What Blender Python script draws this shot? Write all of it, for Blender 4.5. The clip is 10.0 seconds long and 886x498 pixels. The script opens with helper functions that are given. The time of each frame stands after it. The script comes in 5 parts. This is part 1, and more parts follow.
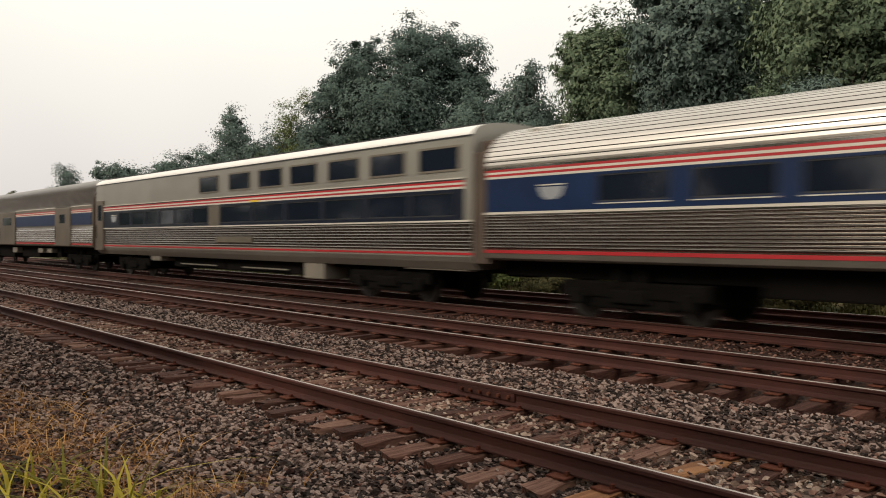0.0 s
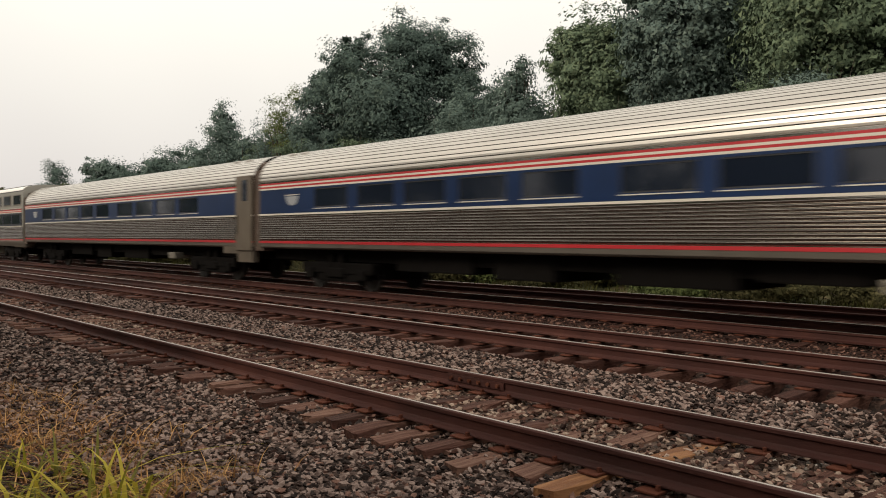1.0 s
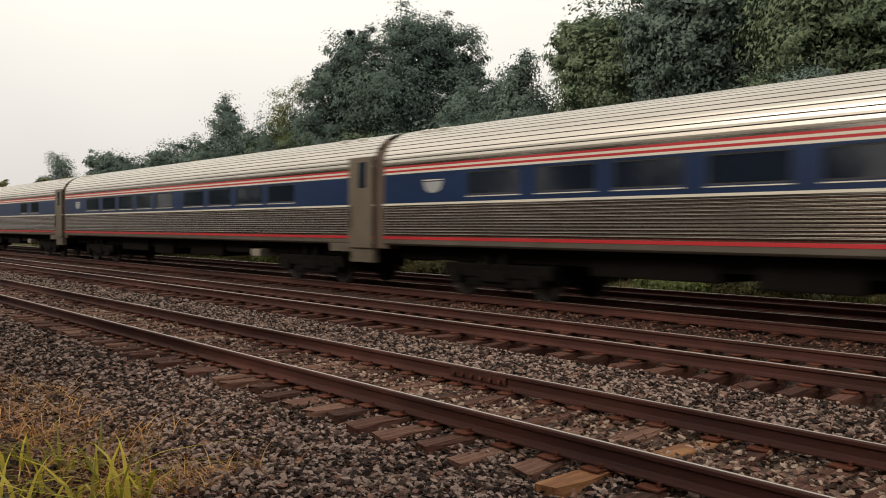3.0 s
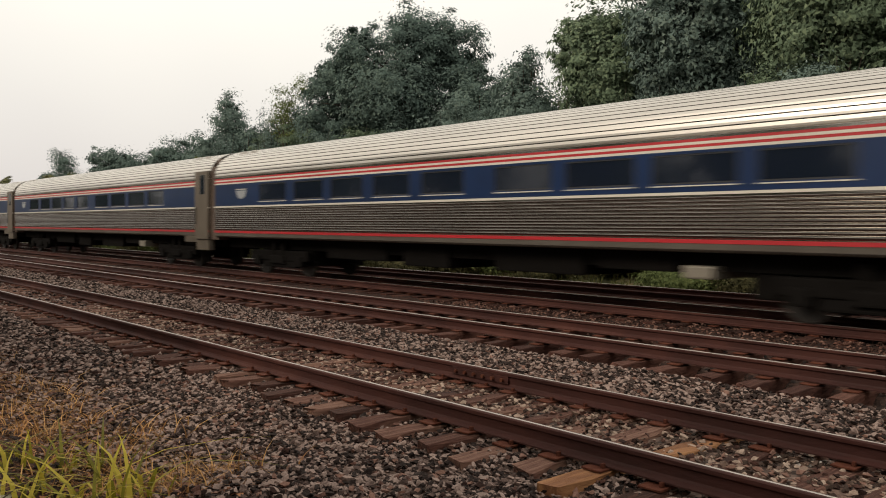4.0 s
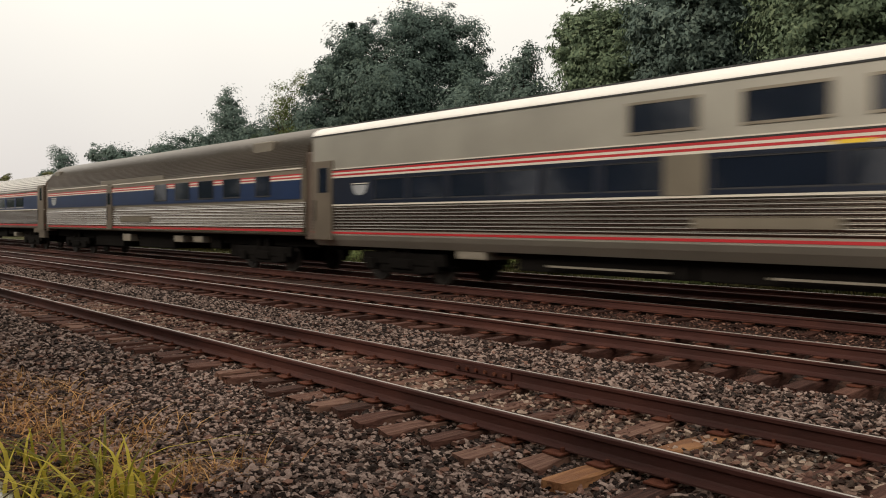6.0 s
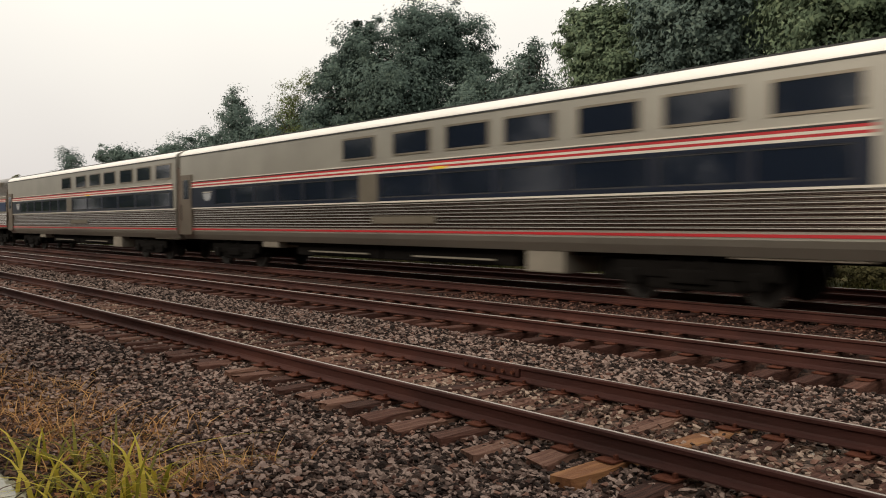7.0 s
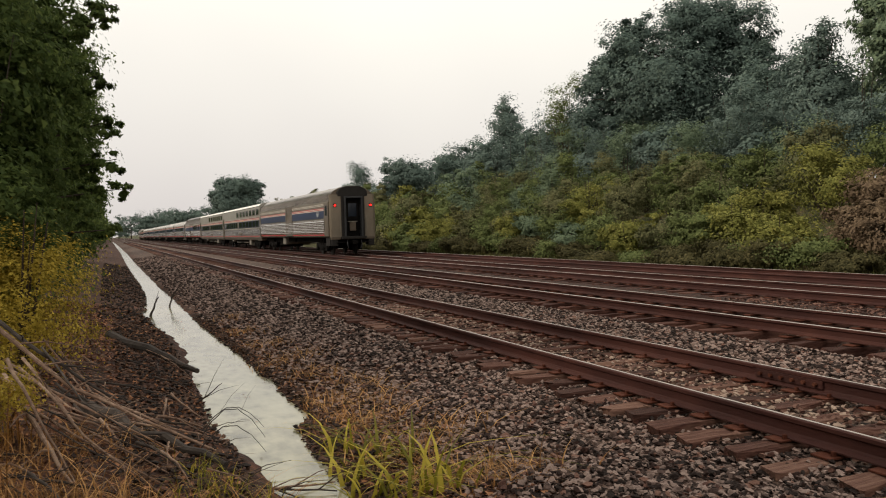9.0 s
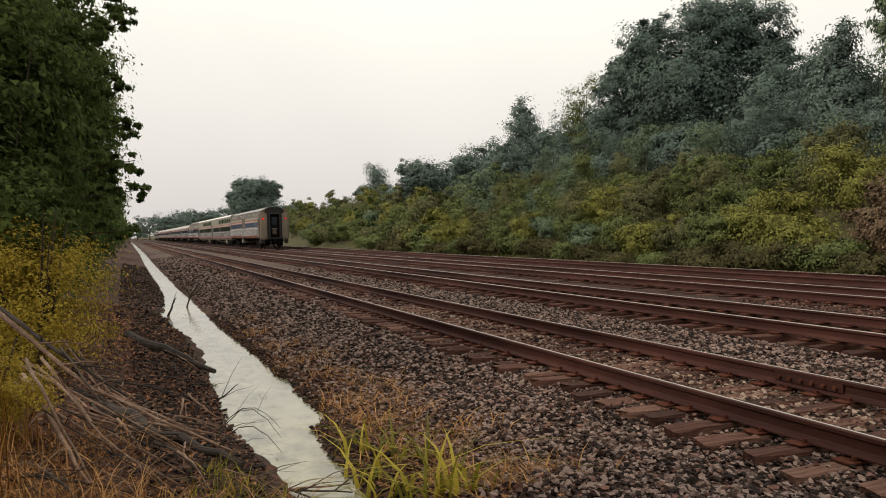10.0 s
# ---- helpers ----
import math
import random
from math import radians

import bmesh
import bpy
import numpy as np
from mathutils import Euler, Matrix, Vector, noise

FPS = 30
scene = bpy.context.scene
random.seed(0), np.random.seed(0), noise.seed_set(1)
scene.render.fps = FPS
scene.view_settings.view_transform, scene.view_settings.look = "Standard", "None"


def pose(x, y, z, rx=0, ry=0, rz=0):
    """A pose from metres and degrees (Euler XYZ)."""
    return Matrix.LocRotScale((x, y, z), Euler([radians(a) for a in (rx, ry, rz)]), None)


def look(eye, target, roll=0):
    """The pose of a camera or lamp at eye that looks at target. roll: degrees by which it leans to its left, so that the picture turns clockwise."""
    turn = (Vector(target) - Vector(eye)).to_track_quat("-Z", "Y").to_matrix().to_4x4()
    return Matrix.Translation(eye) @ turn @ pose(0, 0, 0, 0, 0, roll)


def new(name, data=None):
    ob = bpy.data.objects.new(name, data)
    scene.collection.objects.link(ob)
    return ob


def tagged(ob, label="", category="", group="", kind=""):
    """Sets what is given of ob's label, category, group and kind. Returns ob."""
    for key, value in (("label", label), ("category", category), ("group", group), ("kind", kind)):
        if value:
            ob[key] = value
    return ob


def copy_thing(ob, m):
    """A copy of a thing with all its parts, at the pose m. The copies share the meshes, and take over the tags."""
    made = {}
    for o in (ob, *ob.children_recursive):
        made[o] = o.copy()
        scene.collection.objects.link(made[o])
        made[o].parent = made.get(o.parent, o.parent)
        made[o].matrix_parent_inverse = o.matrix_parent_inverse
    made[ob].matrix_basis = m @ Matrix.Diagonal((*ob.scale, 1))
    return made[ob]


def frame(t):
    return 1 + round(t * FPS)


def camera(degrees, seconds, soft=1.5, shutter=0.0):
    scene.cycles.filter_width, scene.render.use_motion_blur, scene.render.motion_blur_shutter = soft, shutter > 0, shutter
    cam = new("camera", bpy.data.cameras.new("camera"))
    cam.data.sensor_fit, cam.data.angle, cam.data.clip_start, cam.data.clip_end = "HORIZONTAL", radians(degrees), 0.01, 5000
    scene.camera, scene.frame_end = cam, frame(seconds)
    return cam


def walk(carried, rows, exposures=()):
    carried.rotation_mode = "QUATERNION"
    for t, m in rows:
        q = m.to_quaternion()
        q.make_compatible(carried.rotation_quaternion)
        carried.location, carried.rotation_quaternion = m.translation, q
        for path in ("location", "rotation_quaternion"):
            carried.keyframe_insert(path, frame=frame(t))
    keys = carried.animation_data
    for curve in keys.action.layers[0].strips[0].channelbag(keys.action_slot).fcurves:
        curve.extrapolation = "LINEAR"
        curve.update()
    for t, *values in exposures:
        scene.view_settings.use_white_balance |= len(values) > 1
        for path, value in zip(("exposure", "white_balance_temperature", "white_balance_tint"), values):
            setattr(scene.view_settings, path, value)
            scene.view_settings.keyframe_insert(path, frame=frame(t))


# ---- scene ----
cam = camera(56.46, 10.0, soft=1.05, shutter=0.25)

# seconds, place in metres, heading to the right of the track's direction, pitch, lean in degrees
CAMERA_ROWS = [
    (0.0, -4.858, -0.077, 1.596, 40.96, -0.63, 0.27),
    (0.5, -4.884, -0.128, 1.557, 41.35, -0.77, 0.09),
    (1.0, -4.890, -0.140, 1.529, 41.57, -0.86, 0.18),
    (1.5, -4.898, -0.151, 1.519, 41.62, -0.93, 0.32),
    (2.0, -4.896, -0.146, 1.526, 41.57, -1.04, 0.34),
    (2.5, -4.892, -0.145, 1.538, 41.47, -1.18, 0.36),
    (4.0, -4.877, -0.135, 1.561, 41.18, -1.52, 0.45),
    (4.5, -4.869, -0.101, 1.559, 41.16, -1.61, 0.52),
    (5.0, -4.864, -0.078, 1.560, 41.15, -1.70, 0.57),
    (5.5, -4.868, -0.084, 1.561, 41.17, -1.77, 0.38),
    (7.0, -4.885, -0.112, 1.563, 40.68, -2.01, -0.28),
    (7.5, -4.900, -0.084, 1.572, 37.49, -2.04, -0.24),
    (8.0, -4.916, -0.049, 1.602, 31.85, -2.07, -0.90),
    (8.5, -4.949, -0.029, 1.593, 26.24, -1.78, -1.43),
    (9.0, -4.961, -0.015, 1.564, 22.14, -1.47, -1.63),
    (9.5, -4.966, -0.022, 1.561, 20.98, -1.38, -1.61),
    (10.0, -4.951, 0.003, 1.565, 21.01, -1.36, -1.56),
]


def aimed(x, y, z, yaw, pitch, lean):
    a, b = radians(yaw), radians(pitch)
    eye = Vector((x, y, z))
    return look(eye, eye + Vector((math.sin(a) * math.cos(b), math.cos(a) * math.cos(b), math.sin(b))) * 10, lean)


walk(cam, [(r[0], aimed(*r[1:])) for r in CAMERA_ROWS], exposures=((0.0, 0.0), (10.0, 0.0)))

# ---------- sky and sun: thin bright overcast, sun behind the haze ----------
world = bpy.data.worlds.new("overcast_sky")
scene.world = world
world.use_nodes = True
wn, wl = world.node_tree.nodes, world.node_tree.links
wn.clear()
sky = wn.new("ShaderNodeTexSky")
sky.sky_type, sky.sun_disc = "NISHITA", False
sky.sun_elevation, sky.sun_rotation = radians(34), radians(284)
sky.dust_density = 4.0
coord = wn.new("ShaderNodeTexCoord")
split = wn.new("ShaderNodeSeparateXYZ")
ramp = wn.new("ShaderNodeValToRGB")
ramp.color_ramp.elements[0].position, ramp.color_ramp.elements[0].color = 0.0, (0.62, 0.58, 0.56, 1)
ramp.color_ramp.elements[1].position, ramp.color_ramp.elements[1].color = 0.32, (1.0, 0.957, 0.85, 1)
cloud = wn.new("ShaderNodeTexNoise")
cloud.inputs["Scale"].default_value, cloud.inputs["Detail"].default_value = 2.2, 3.0
cloud_add = wn.new("ShaderNodeMath")
cloud_add.operation = "MULTIPLY_ADD"
cloud_add.inputs[1].default_value, cloud_add.inputs[2].default_value = 0.16, -0.08
height_add = wn.new("ShaderNodeMath")
height_add.operation = "ADD"
mix = wn.new("ShaderNodeMix")
mix.data_type = "RGBA"
mix.inputs["Factor"].default_value = 0.93
sky_gain = wn.new("ShaderNodeMix")
sky_gain.data_type, sky_gain.blend_type = "RGBA", "MULTIPLY"
sky_gain.inputs["Factor"].default_value = 1.0
sky_gain.inputs["B"].default_value = (0.1, 0.1, 0.1, 1)
back = wn.new("ShaderNodeBackground")
back.inputs["Strength"].default_value = 1.22
wout = wn.new("ShaderNodeOutputWorld")
wl.new(coord.outputs["Generated"], split.inputs[0])
wl.new(coord.outputs["Generated"], cloud.inputs["Vector"])
wl.new(cloud.outputs["Fac"], cloud_add.inputs[0])
wl.new(split.outputs["Z"], height_add.inputs[0])
wl.new(cloud_add.outputs[0], height_add.inputs[1])
wl.new(height_add.outputs[0], ramp.inputs["Fac"])
wl.new(sky.outputs[0], sky_gain.inputs["A"])
wl.new(sky_gain.outputs["Result"], mix.inputs["A"])
wl.new(ramp.outputs["Color"], mix.inputs["B"])
wl.new(mix.outputs["Result"], back.inputs["Color"])
wl.new(back.outputs[0], wout.inputs["Surface"])

sun = new("sun", bpy.data.lights.new("sun", "SUN"))
sun.data.energy, sun.data.angle, sun.data.color = 1.5, radians(22), (1.0, 0.87, 0.7)
sun.matrix_world = look((-40, 10, 29), (0, 0, 0))


# ---------- materials ----------
def material(name, base, rough=0.8, metal=0.0, vary=0.25, scale=6.0, second=None, bump=0.0, bump_scale=40.0, spec=0.5,
             island=0.0, piece=0.0, leaf=0.0, stretch=(1, 1, 1), coarse=0.6):
    """Principled surface with colour that varies at two scales, from base towards second, and fine relief."""
    m = bpy.data.materials.new(name)
    m.use_nodes = True
    n, l = m.node_tree.nodes, m.node_tree.links
    p = n["Principled BSDF"]
    p.inputs["Roughness"].default_value, p.inputs["Metallic"].default_value = rough, metal
    p.inputs["Specular IOR Level"].default_value = spec
    tc = n.new("ShaderNodeTexCoord")
    mp = n.new("ShaderNodeMapping")
    mp.inputs["Scale"].default_value = stretch
    l.new(tc.outputs["Object"], mp.inputs["Vector"])
    fine, large = n.new("ShaderNodeTexNoise"), n.new("ShaderNodeTexNoise")
    fine.inputs["Scale"].default_value, fine.inputs["Detail"].default_value = scale, 6.0
    large.inputs["Scale"].default_value, large.inputs["Detail"].default_value = scale * 0.13, 3.0
    for t in (fine, large):
        l.new(mp.outputs[0], t.inputs["Vector"])
    blend = n.new("ShaderNodeMath")
    blend.operation = "MULTIPLY_ADD"
    blend.inputs[1].default_value = coarse
    l.new(large.outputs["Fac"], blend.inputs[0])
    part_fine = n.new("ShaderNodeMath")
    part_fine.operation = "MULTIPLY"
    part_fine.inputs[1].default_value = 1 - coarse
    l.new(fine.outputs["Fac"], part_fine.inputs[0])
    l.new(part_fine.outputs[0], blend.inputs[2])
    value = blend.outputs[0]
    rand = None
    if island:
        rand = n.new("ShaderNodeNewGeometry").outputs["Random Per Island"]
    if piece:
        rand = n.new("ShaderNodeObjectInfo").outputs["Random"]
    if rand:
        add = n.new("ShaderNodeMath")
        add.operation = "MULTIPLY_ADD"
        add.inputs[1].default_value = island or piece
        l.new(rand, add.inputs[0])
        shift = n.new("ShaderNodeMath")
        shift.operation = "SUBTRACT"
        shift.inputs[1].default_value = (island or piece) / 2
        l.new(value, shift.inputs[0])
        l.new(shift.outputs[0], add.inputs[2])
        value = add.outputs[0]
    r = n.new("ShaderNodeValToRGB")
    dark = tuple(c * (1 - vary) for c in base)
    bright = second if second else tuple(min(1, c * (1 + vary)) for c in base)
    e = r.color_ramp.elements
    e[0].position, e[0].color = 0.3, (*dark, 1)
    e[1].position, e[1].color = 0.7, (*bright, 1)
    mid = e.new(0.5)
    mid.color = (*base, 1)
    l.new(value, r.inputs["Fac"])
    l.new(r.outputs["Color"], p.inputs["Base Color"])
    if bump:
        b, bt = n.new("ShaderNodeBump"), n.new("ShaderNodeTexNoise")
        bt.inputs["Scale"].default_value, bt.inputs["Detail"].default_value = bump_scale, 4.0
        b.inputs["Strength"].default_value, b.inputs["Distance"].default_value = bump, 0.02
        l.new(mp.outputs[0], bt.inputs["Vector"])
        l.new(bt.outputs["Fac"], b.inputs["Height"])
        l.new(b.outputs["Normal"], p.inputs["Normal"])
    if leaf:
        t, mx = n.new("ShaderNodeBsdfTranslucent"), n.new("ShaderNodeMixShader")
        mx.inputs["Fac"].default_value = leaf
        l.new(r.outputs["Color"], t.inputs["Color"])
        l.new(p.outputs[0], mx.inputs[1])
        l.new(t.outputs[0], mx.inputs[2])
        l.new(mx.outputs[0], n["Material Output"].inputs["Surface"])
    return m


def glowing(name, colour, strength):
    m = bpy.data.materials.new(name)
    m.use_nodes = True
    p = m.node_tree.nodes["Principled BSDF"]
    p.inputs["Base Color"].default_value = (*colour, 1)
    p.inputs["Emission Color"].default_value = (*colour, 1)
    p.inputs["Emission Strength"].default_value = strength
    return m


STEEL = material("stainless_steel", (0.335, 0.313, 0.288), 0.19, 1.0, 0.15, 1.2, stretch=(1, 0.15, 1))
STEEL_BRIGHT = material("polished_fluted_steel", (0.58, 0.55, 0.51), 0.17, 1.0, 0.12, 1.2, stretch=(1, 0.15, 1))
# Lighter and rougher than the steel of the coach sides.
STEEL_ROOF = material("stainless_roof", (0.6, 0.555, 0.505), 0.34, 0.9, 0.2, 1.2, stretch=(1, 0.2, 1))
STEEL_MID = material("stained_steel_roof", (0.42, 0.385, 0.34), 0.24, 0.95, 0.3, 1.5, stretch=(1, 0.2, 1))
STEEL_DULL = material("dull_steel_roof", (0.25, 0.225, 0.2), 0.28, 0.85, 0.3, 1.5, stretch=(1, 0.2, 1))
STEEL_PLAIN = material("weathered_steel_panel", (0.215, 0.185, 0.145), 0.42, 0.6, 0.25, 1.0, bump=0.05, bump_scale=6)
GREY_PANEL = material("smooth_grey_steel_side", (0.35, 0.33, 0.29), 0.4, 0.6, 0.2, 0.8, bump=0.04, bump_scale=5)
DOOR_STEEL = material("dull_door_steel", (0.15, 0.122, 0.094), 0.5, 0.5, 0.35, 1.2, bump=0.05, bump_scale=6)
END_STEEL = material("brown_stained_end_steel", (0.11, 0.082, 0.058), 0.5, 0.4, 0.35, 1.5, bump=0.05, bump_scale=6)
END_PANEL = material("weathered_end_panel", (0.19, 0.155, 0.115), 0.5, 0.4, 0.35, 1.5, bump=0.05, bump_scale=6)
DIAPHRAGM = material("brown_stained_diaphragm", (0.1, 0.07, 0.054), 0.75, 0.1, 0.35, 2.0, bump=0.1, bump_scale=8)
WHITE_ROOF = material("pale_roof_paint", (0.78, 0.75, 0.71), 0.5, 0.1, 0.12, 1.0)
BLUE = material("dark_blue_band", (0.0055, 0.0195, 0.068), 0.35, 0.0, 0.3, 1.5, spec=0.35)
CHARCOAL = material("charcoal_blue_band", (0.009, 0.013, 0.027), 0.3, 0.0, 0.3, 1.5, spec=0.35)
RED = material("red_stripe", (0.4, 0.013, 0.02), 0.45, 0.0, 0.2, 2.0)
WHITE = material("white_stripe", (0.6, 0.55, 0.48), 0.4, 0.0, 0.12, 2.0)
# Darker than the side steel above it.
SILL = material("grey_sill", (0.13, 0.112, 0.095), 0.6, 0.3, 0.3, 2.0, spec=0.3)
# Shade in the roof's narrow grooves, put into their colour.
SEAM_SHADE = material("roof_seam_shade", (0.05, 0.042, 0.034), 0.8, 0.2, 0.3, 2.0, spec=0.2)
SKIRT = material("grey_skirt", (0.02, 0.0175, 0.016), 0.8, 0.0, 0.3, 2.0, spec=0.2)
GLASS = material("tinted_window_glass", (0.009, 0.013, 0.024), 0.08, 0.0, 0.2, 1.0, spec=0.6)
GASKET = material("rubber_gasket", (0.02, 0.02, 0.022), 0.7, 0.0, 0.2, 8.0)
# Grime, with the shade under the floor put into the same near-black.
UNDER = material("underframe_grime_shade", (0.0075, 0.0065, 0.006), 1.0, 0.0, 0.4, 3.0, bump=0.2, bump_scale=20, spec=0.08)
UNDER_PALE = material("pale_equipment_box", (0.22, 0.195, 0.16), 0.6, 0.2, 0.25, 3.0)
WHEEL = material("wheel_steel", (0.025, 0.021, 0.019), 0.6, 0.4, 0.35, 5.0)
YELLOW = material("yellow_mark", (0.75, 0.5, 0.03), 0.5, 0.0, 0.1, 3.0)
RED_LAMP = glowing("red_marker_lens", (1.0, 0.015, 0.01), 3.5)
RUST = material("rusty_rail", (0.047, 0.012, 0.0085), 0.75, 0.0, 0.5, 5.0, (0.092, 0.029, 0.019), bump=0.3, bump_scale=50, spec=0.35, stretch=(1, 0.3, 1))
RAIL_TOP = material("worn_rail_head", (0.56, 0.51, 0.47), 0.5, 0.7, 0.25, 3.0, stretch=(1, 0.1, 1))
TIE = material("weathered_tie_wood", (0.092, 0.038, 0.027), 0.95, 0.0, 0.7, 11.0, (0.215, 0.118, 0.085), bump=1.0, bump_scale=30, spec=0.3, piece=0.28, stretch=(0.3, 3.5, 1), coarse=0.35)
TIE_DARK = material("oil_stained_tie_wood", (0.06, 0.022, 0.0155), 0.95, 0.0, 0.6, 11.0, (0.13, 0.057, 0.04), bump=1.0, bump_scale=30, spec=0.3, piece=0.28, stretch=(0.3, 3.5, 1), coarse=0.35)
TIE_PALE = material("fresh_tie_wood", (0.2, 0.08, 0.03), 0.9, 0.0, 0.6, 7.0, (0.4, 0.2, 0.085), bump=0.8, bump_scale=30, stretch=(0.35, 3.0, 1))
PLATE = material("rusty_tie_plate", (0.095, 0.026, 0.013), 0.8, 0.2, 0.4, 14.0, (0.17, 0.065, 0.036), bump=0.4, bump_scale=60, spec=0.3)
STONE = material("ballast_stone", (0.112, 0.073, 0.062), 0.9, 0.0, 0.8, 12.0, (0.285, 0.205, 0.176), bump=0.6, bump_scale=60, spec=0.2, island=0.95, coarse=0.4)
STONE_RED = material("rusty_ballast_stone", (0.09, 0.043, 0.033), 0.9, 0.0, 0.7, 12.0, (0.2, 0.11, 0.084), bump=0.5, bump_scale=60, island=0.9, coarse=0.4, spec=0.2)
STONE_TAN = material("dusty_tan_ballast_stone", (0.165, 0.105, 0.08), 0.9, 0.0, 0.7, 12.0, (0.36, 0.265, 0.21), bump=0.6, bump_scale=60, spec=0.2, island=0.95, coarse=0.4)
STONE_PALE = material("pale_crushed_stone", (0.36, 0.31, 0.27), 0.9, 0.0, 0.4, 12.0, (0.5, 0.45, 0.4), bump=0.5, bump_scale=60, island=0.7, spec=0.3)
CLOD = material("wet_mud_clods", (0.035, 0.021, 0.016), 0.8, 0.0, 0.6, 12.0, (0.1, 0.055, 0.036), bump=0.6, bump_scale=50, island=0.9, coarse=0.4, spec=0.3)
REED = material("orange_brown_grass", (0.27, 0.115, 0.026), 0.8, 0.0, 0.5, 3.0, (0.46, 0.24, 0.055), island=0.8, leaf=0.35, spec=0.3)
BARK = material("bark", (0.06, 0.045, 0.035), 0.95, 0.0, 0.4, 8.0, bump=0.8, bump_scale=25, spec=0.3)
DEAD_WOOD = material("dead_grey_branch", (0.2, 0.125, 0.09), 0.9, 0.0, 0.55, 6.0, (0.46, 0.33, 0.245), bump=0.6, bump_scale=30, stretch=(3, 3, 1), spec=0.3)
LOG = material("wet_dark_log", (0.045, 0.035, 0.03), 0.85, 0.0, 0.45, 6.0, (0.09, 0.07, 0.06), bump=0.6, bump_scale=24, spec=0.3)
STRAW = material("dry_grass", (0.35, 0.165, 0.055), 0.85, 0.0, 0.5, 3.0, (0.58, 0.33, 0.13), island=0.8, leaf=0.25, spec=0.3)
GRASS = material("green_yellow_grass", (0.25, 0.23, 0.025), 0.7, 0.0, 0.5, 3.0, (0.52, 0.42, 0.055), island=0.8, leaf=0.4, spec=0.3)


def leaves_of(name, base, second, leaf=0.3):
    return material(name, base, 0.7, 0.0, 0.3, 0.9, second, island=0.4, leaf=leaf, spec=0.05, coarse=0.75)


# Haze over the trees is put into these three colours: raised, towards blue.
LEAF_DARK_HAZE = leaves_of("dark_hazed_tree_leaves", (0.113, 0.158, 0.138), (0.158, 0.203, 0.163), 0.2)
LEAF_BLUE_HAZE = leaves_of("blue_green_hazed_leaves", (0.13, 0.177, 0.155), (0.176, 0.222, 0.185), 0.2)
LEAF_SOFT_HAZE = leaves_of("soft_green_hazed_leaves", (0.145, 0.195, 0.125), (0.195, 0.24, 0.145), 0.2)
LEAF_MID = leaves_of("mid_green_leaves", (0.13, 0.16, 0.06), (0.2, 0.225, 0.085), 0.2)
LEAF_YELLOW = leaves_of("yellow_green_leaves", (0.2, 0.205, 0.055), (0.31, 0.285, 0.08), 0.2)
LEAF_BROWN = leaves_of("reddish_brown_leaves", (0.185, 0.13, 0.085), (0.26, 0.19, 0.12), 0.2)
LEAF_HEDGE = leaves_of("hedge_leaves", (0.072, 0.105, 0.032), (0.148, 0.187, 0.055), 0.5)
LEAF_GOLD = leaves_of("golden_shrub_leaves", (0.38, 0.285, 0.045), (0.56, 0.43, 0.08), 0.55)
LEAF_OLIVE = leaves_of("olive_green_leaves", (0.14, 0.145, 0.07), (0.215, 0.195, 0.095), 0.2)
LEAF_WEEDY = leaves_of("olive_brown_leaves", (0.075, 0.07, 0.032), (0.13, 0.112, 0.05), 0.2)
EMBLEM = material("grey_emblem_paint", (0.3, 0.31, 0.33), 0.5, 0.0, 0.15, 2.0)
WEED = leaves_of("weed_leaves", (0.075, 0.08, 0.025), (0.15, 0.13, 0.045))
LITTER = material("dead_leaf_litter", (0.125, 0.05, 0.027), 0.9, 0.0, 0.6, 3.0, (0.33, 0.155, 0.078), island=0.9, spec=0.3)


# ---------- ground ----------
def bump_noise(x, y, s, seed=0.0):
    return noise.noise(Vector((x * s + seed, y * s - seed, seed * 0.37)))


PROFILE = ((-400, 4.0), (-60, 2.5), (-20, 1.2), (-12, 0.7), (-8, 0.15), (-5.6, -0.16), (-4.7, -0.36), (-4.12, -0.5), (-3.98, -0.6), (-3.8, -0.8),
           (-3.28, -0.8), (-3.06, -0.58), (-2.92, -0.5), (-2.3, -0.47), (-1.2, -0.37), (-0.75, -0.3), (-0.45, -0.28), (-0.2, -0.255), (0.1, -0.24), (0.3, -0.235), (1.25, -0.235), (1.8, -0.262), (2.3, -0.25), (3.5, -0.25), (3.8, -0.245),
           (3.97, -0.38), (4.6, -0.38), (4.74, -0.25), (5.6, -0.24), (5.8, -0.34), (6.1, -0.34), (6.3, -0.24), (14.6, -0.25), (15.6, -0.4),
           (17.0, -0.3), (18.2, 0.05), (20.5, 1.2), (24, 2.4), (32, 3.4), (60, 4.5), (400, 8.0))


# where the water meets the two banks of the ditch: distance along the line, place across it
LEFT_SHORE = ((5, -3.7), (7.5, -3.74), (8.1, -3.81), (8.7, -3.95), (10, -3.96), (11.2, -3.9), (13, -3.83), (16, -3.68), (18, -3.78), (20.4, -4.05), (23.5, -4.14), (28, -3.9), (33, -3.72), (51, -3.72), (120, -3.3), (400, -2.7))
RIGHT_SHORE = ((5, -3.2), (8.2, -3.2), (8.85, -3.15), (9.1, -2.91), (11, -2.87), (13, -2.88), (16, -2.93), (20, -2.97), (37, -3.04), (53, -3.0), (121, -2.65), (400, -2.2))


def along(stops, y):
    if y <= stops[0][0]:
        return stops[0][1]
    for (y0, v0), (y1, v1) in zip(stops, stops[1:]):
        if y < y1:
            return v0 + (v1 - v0) * (y - y0) / (y1 - y0)
    return stops[-1][1]


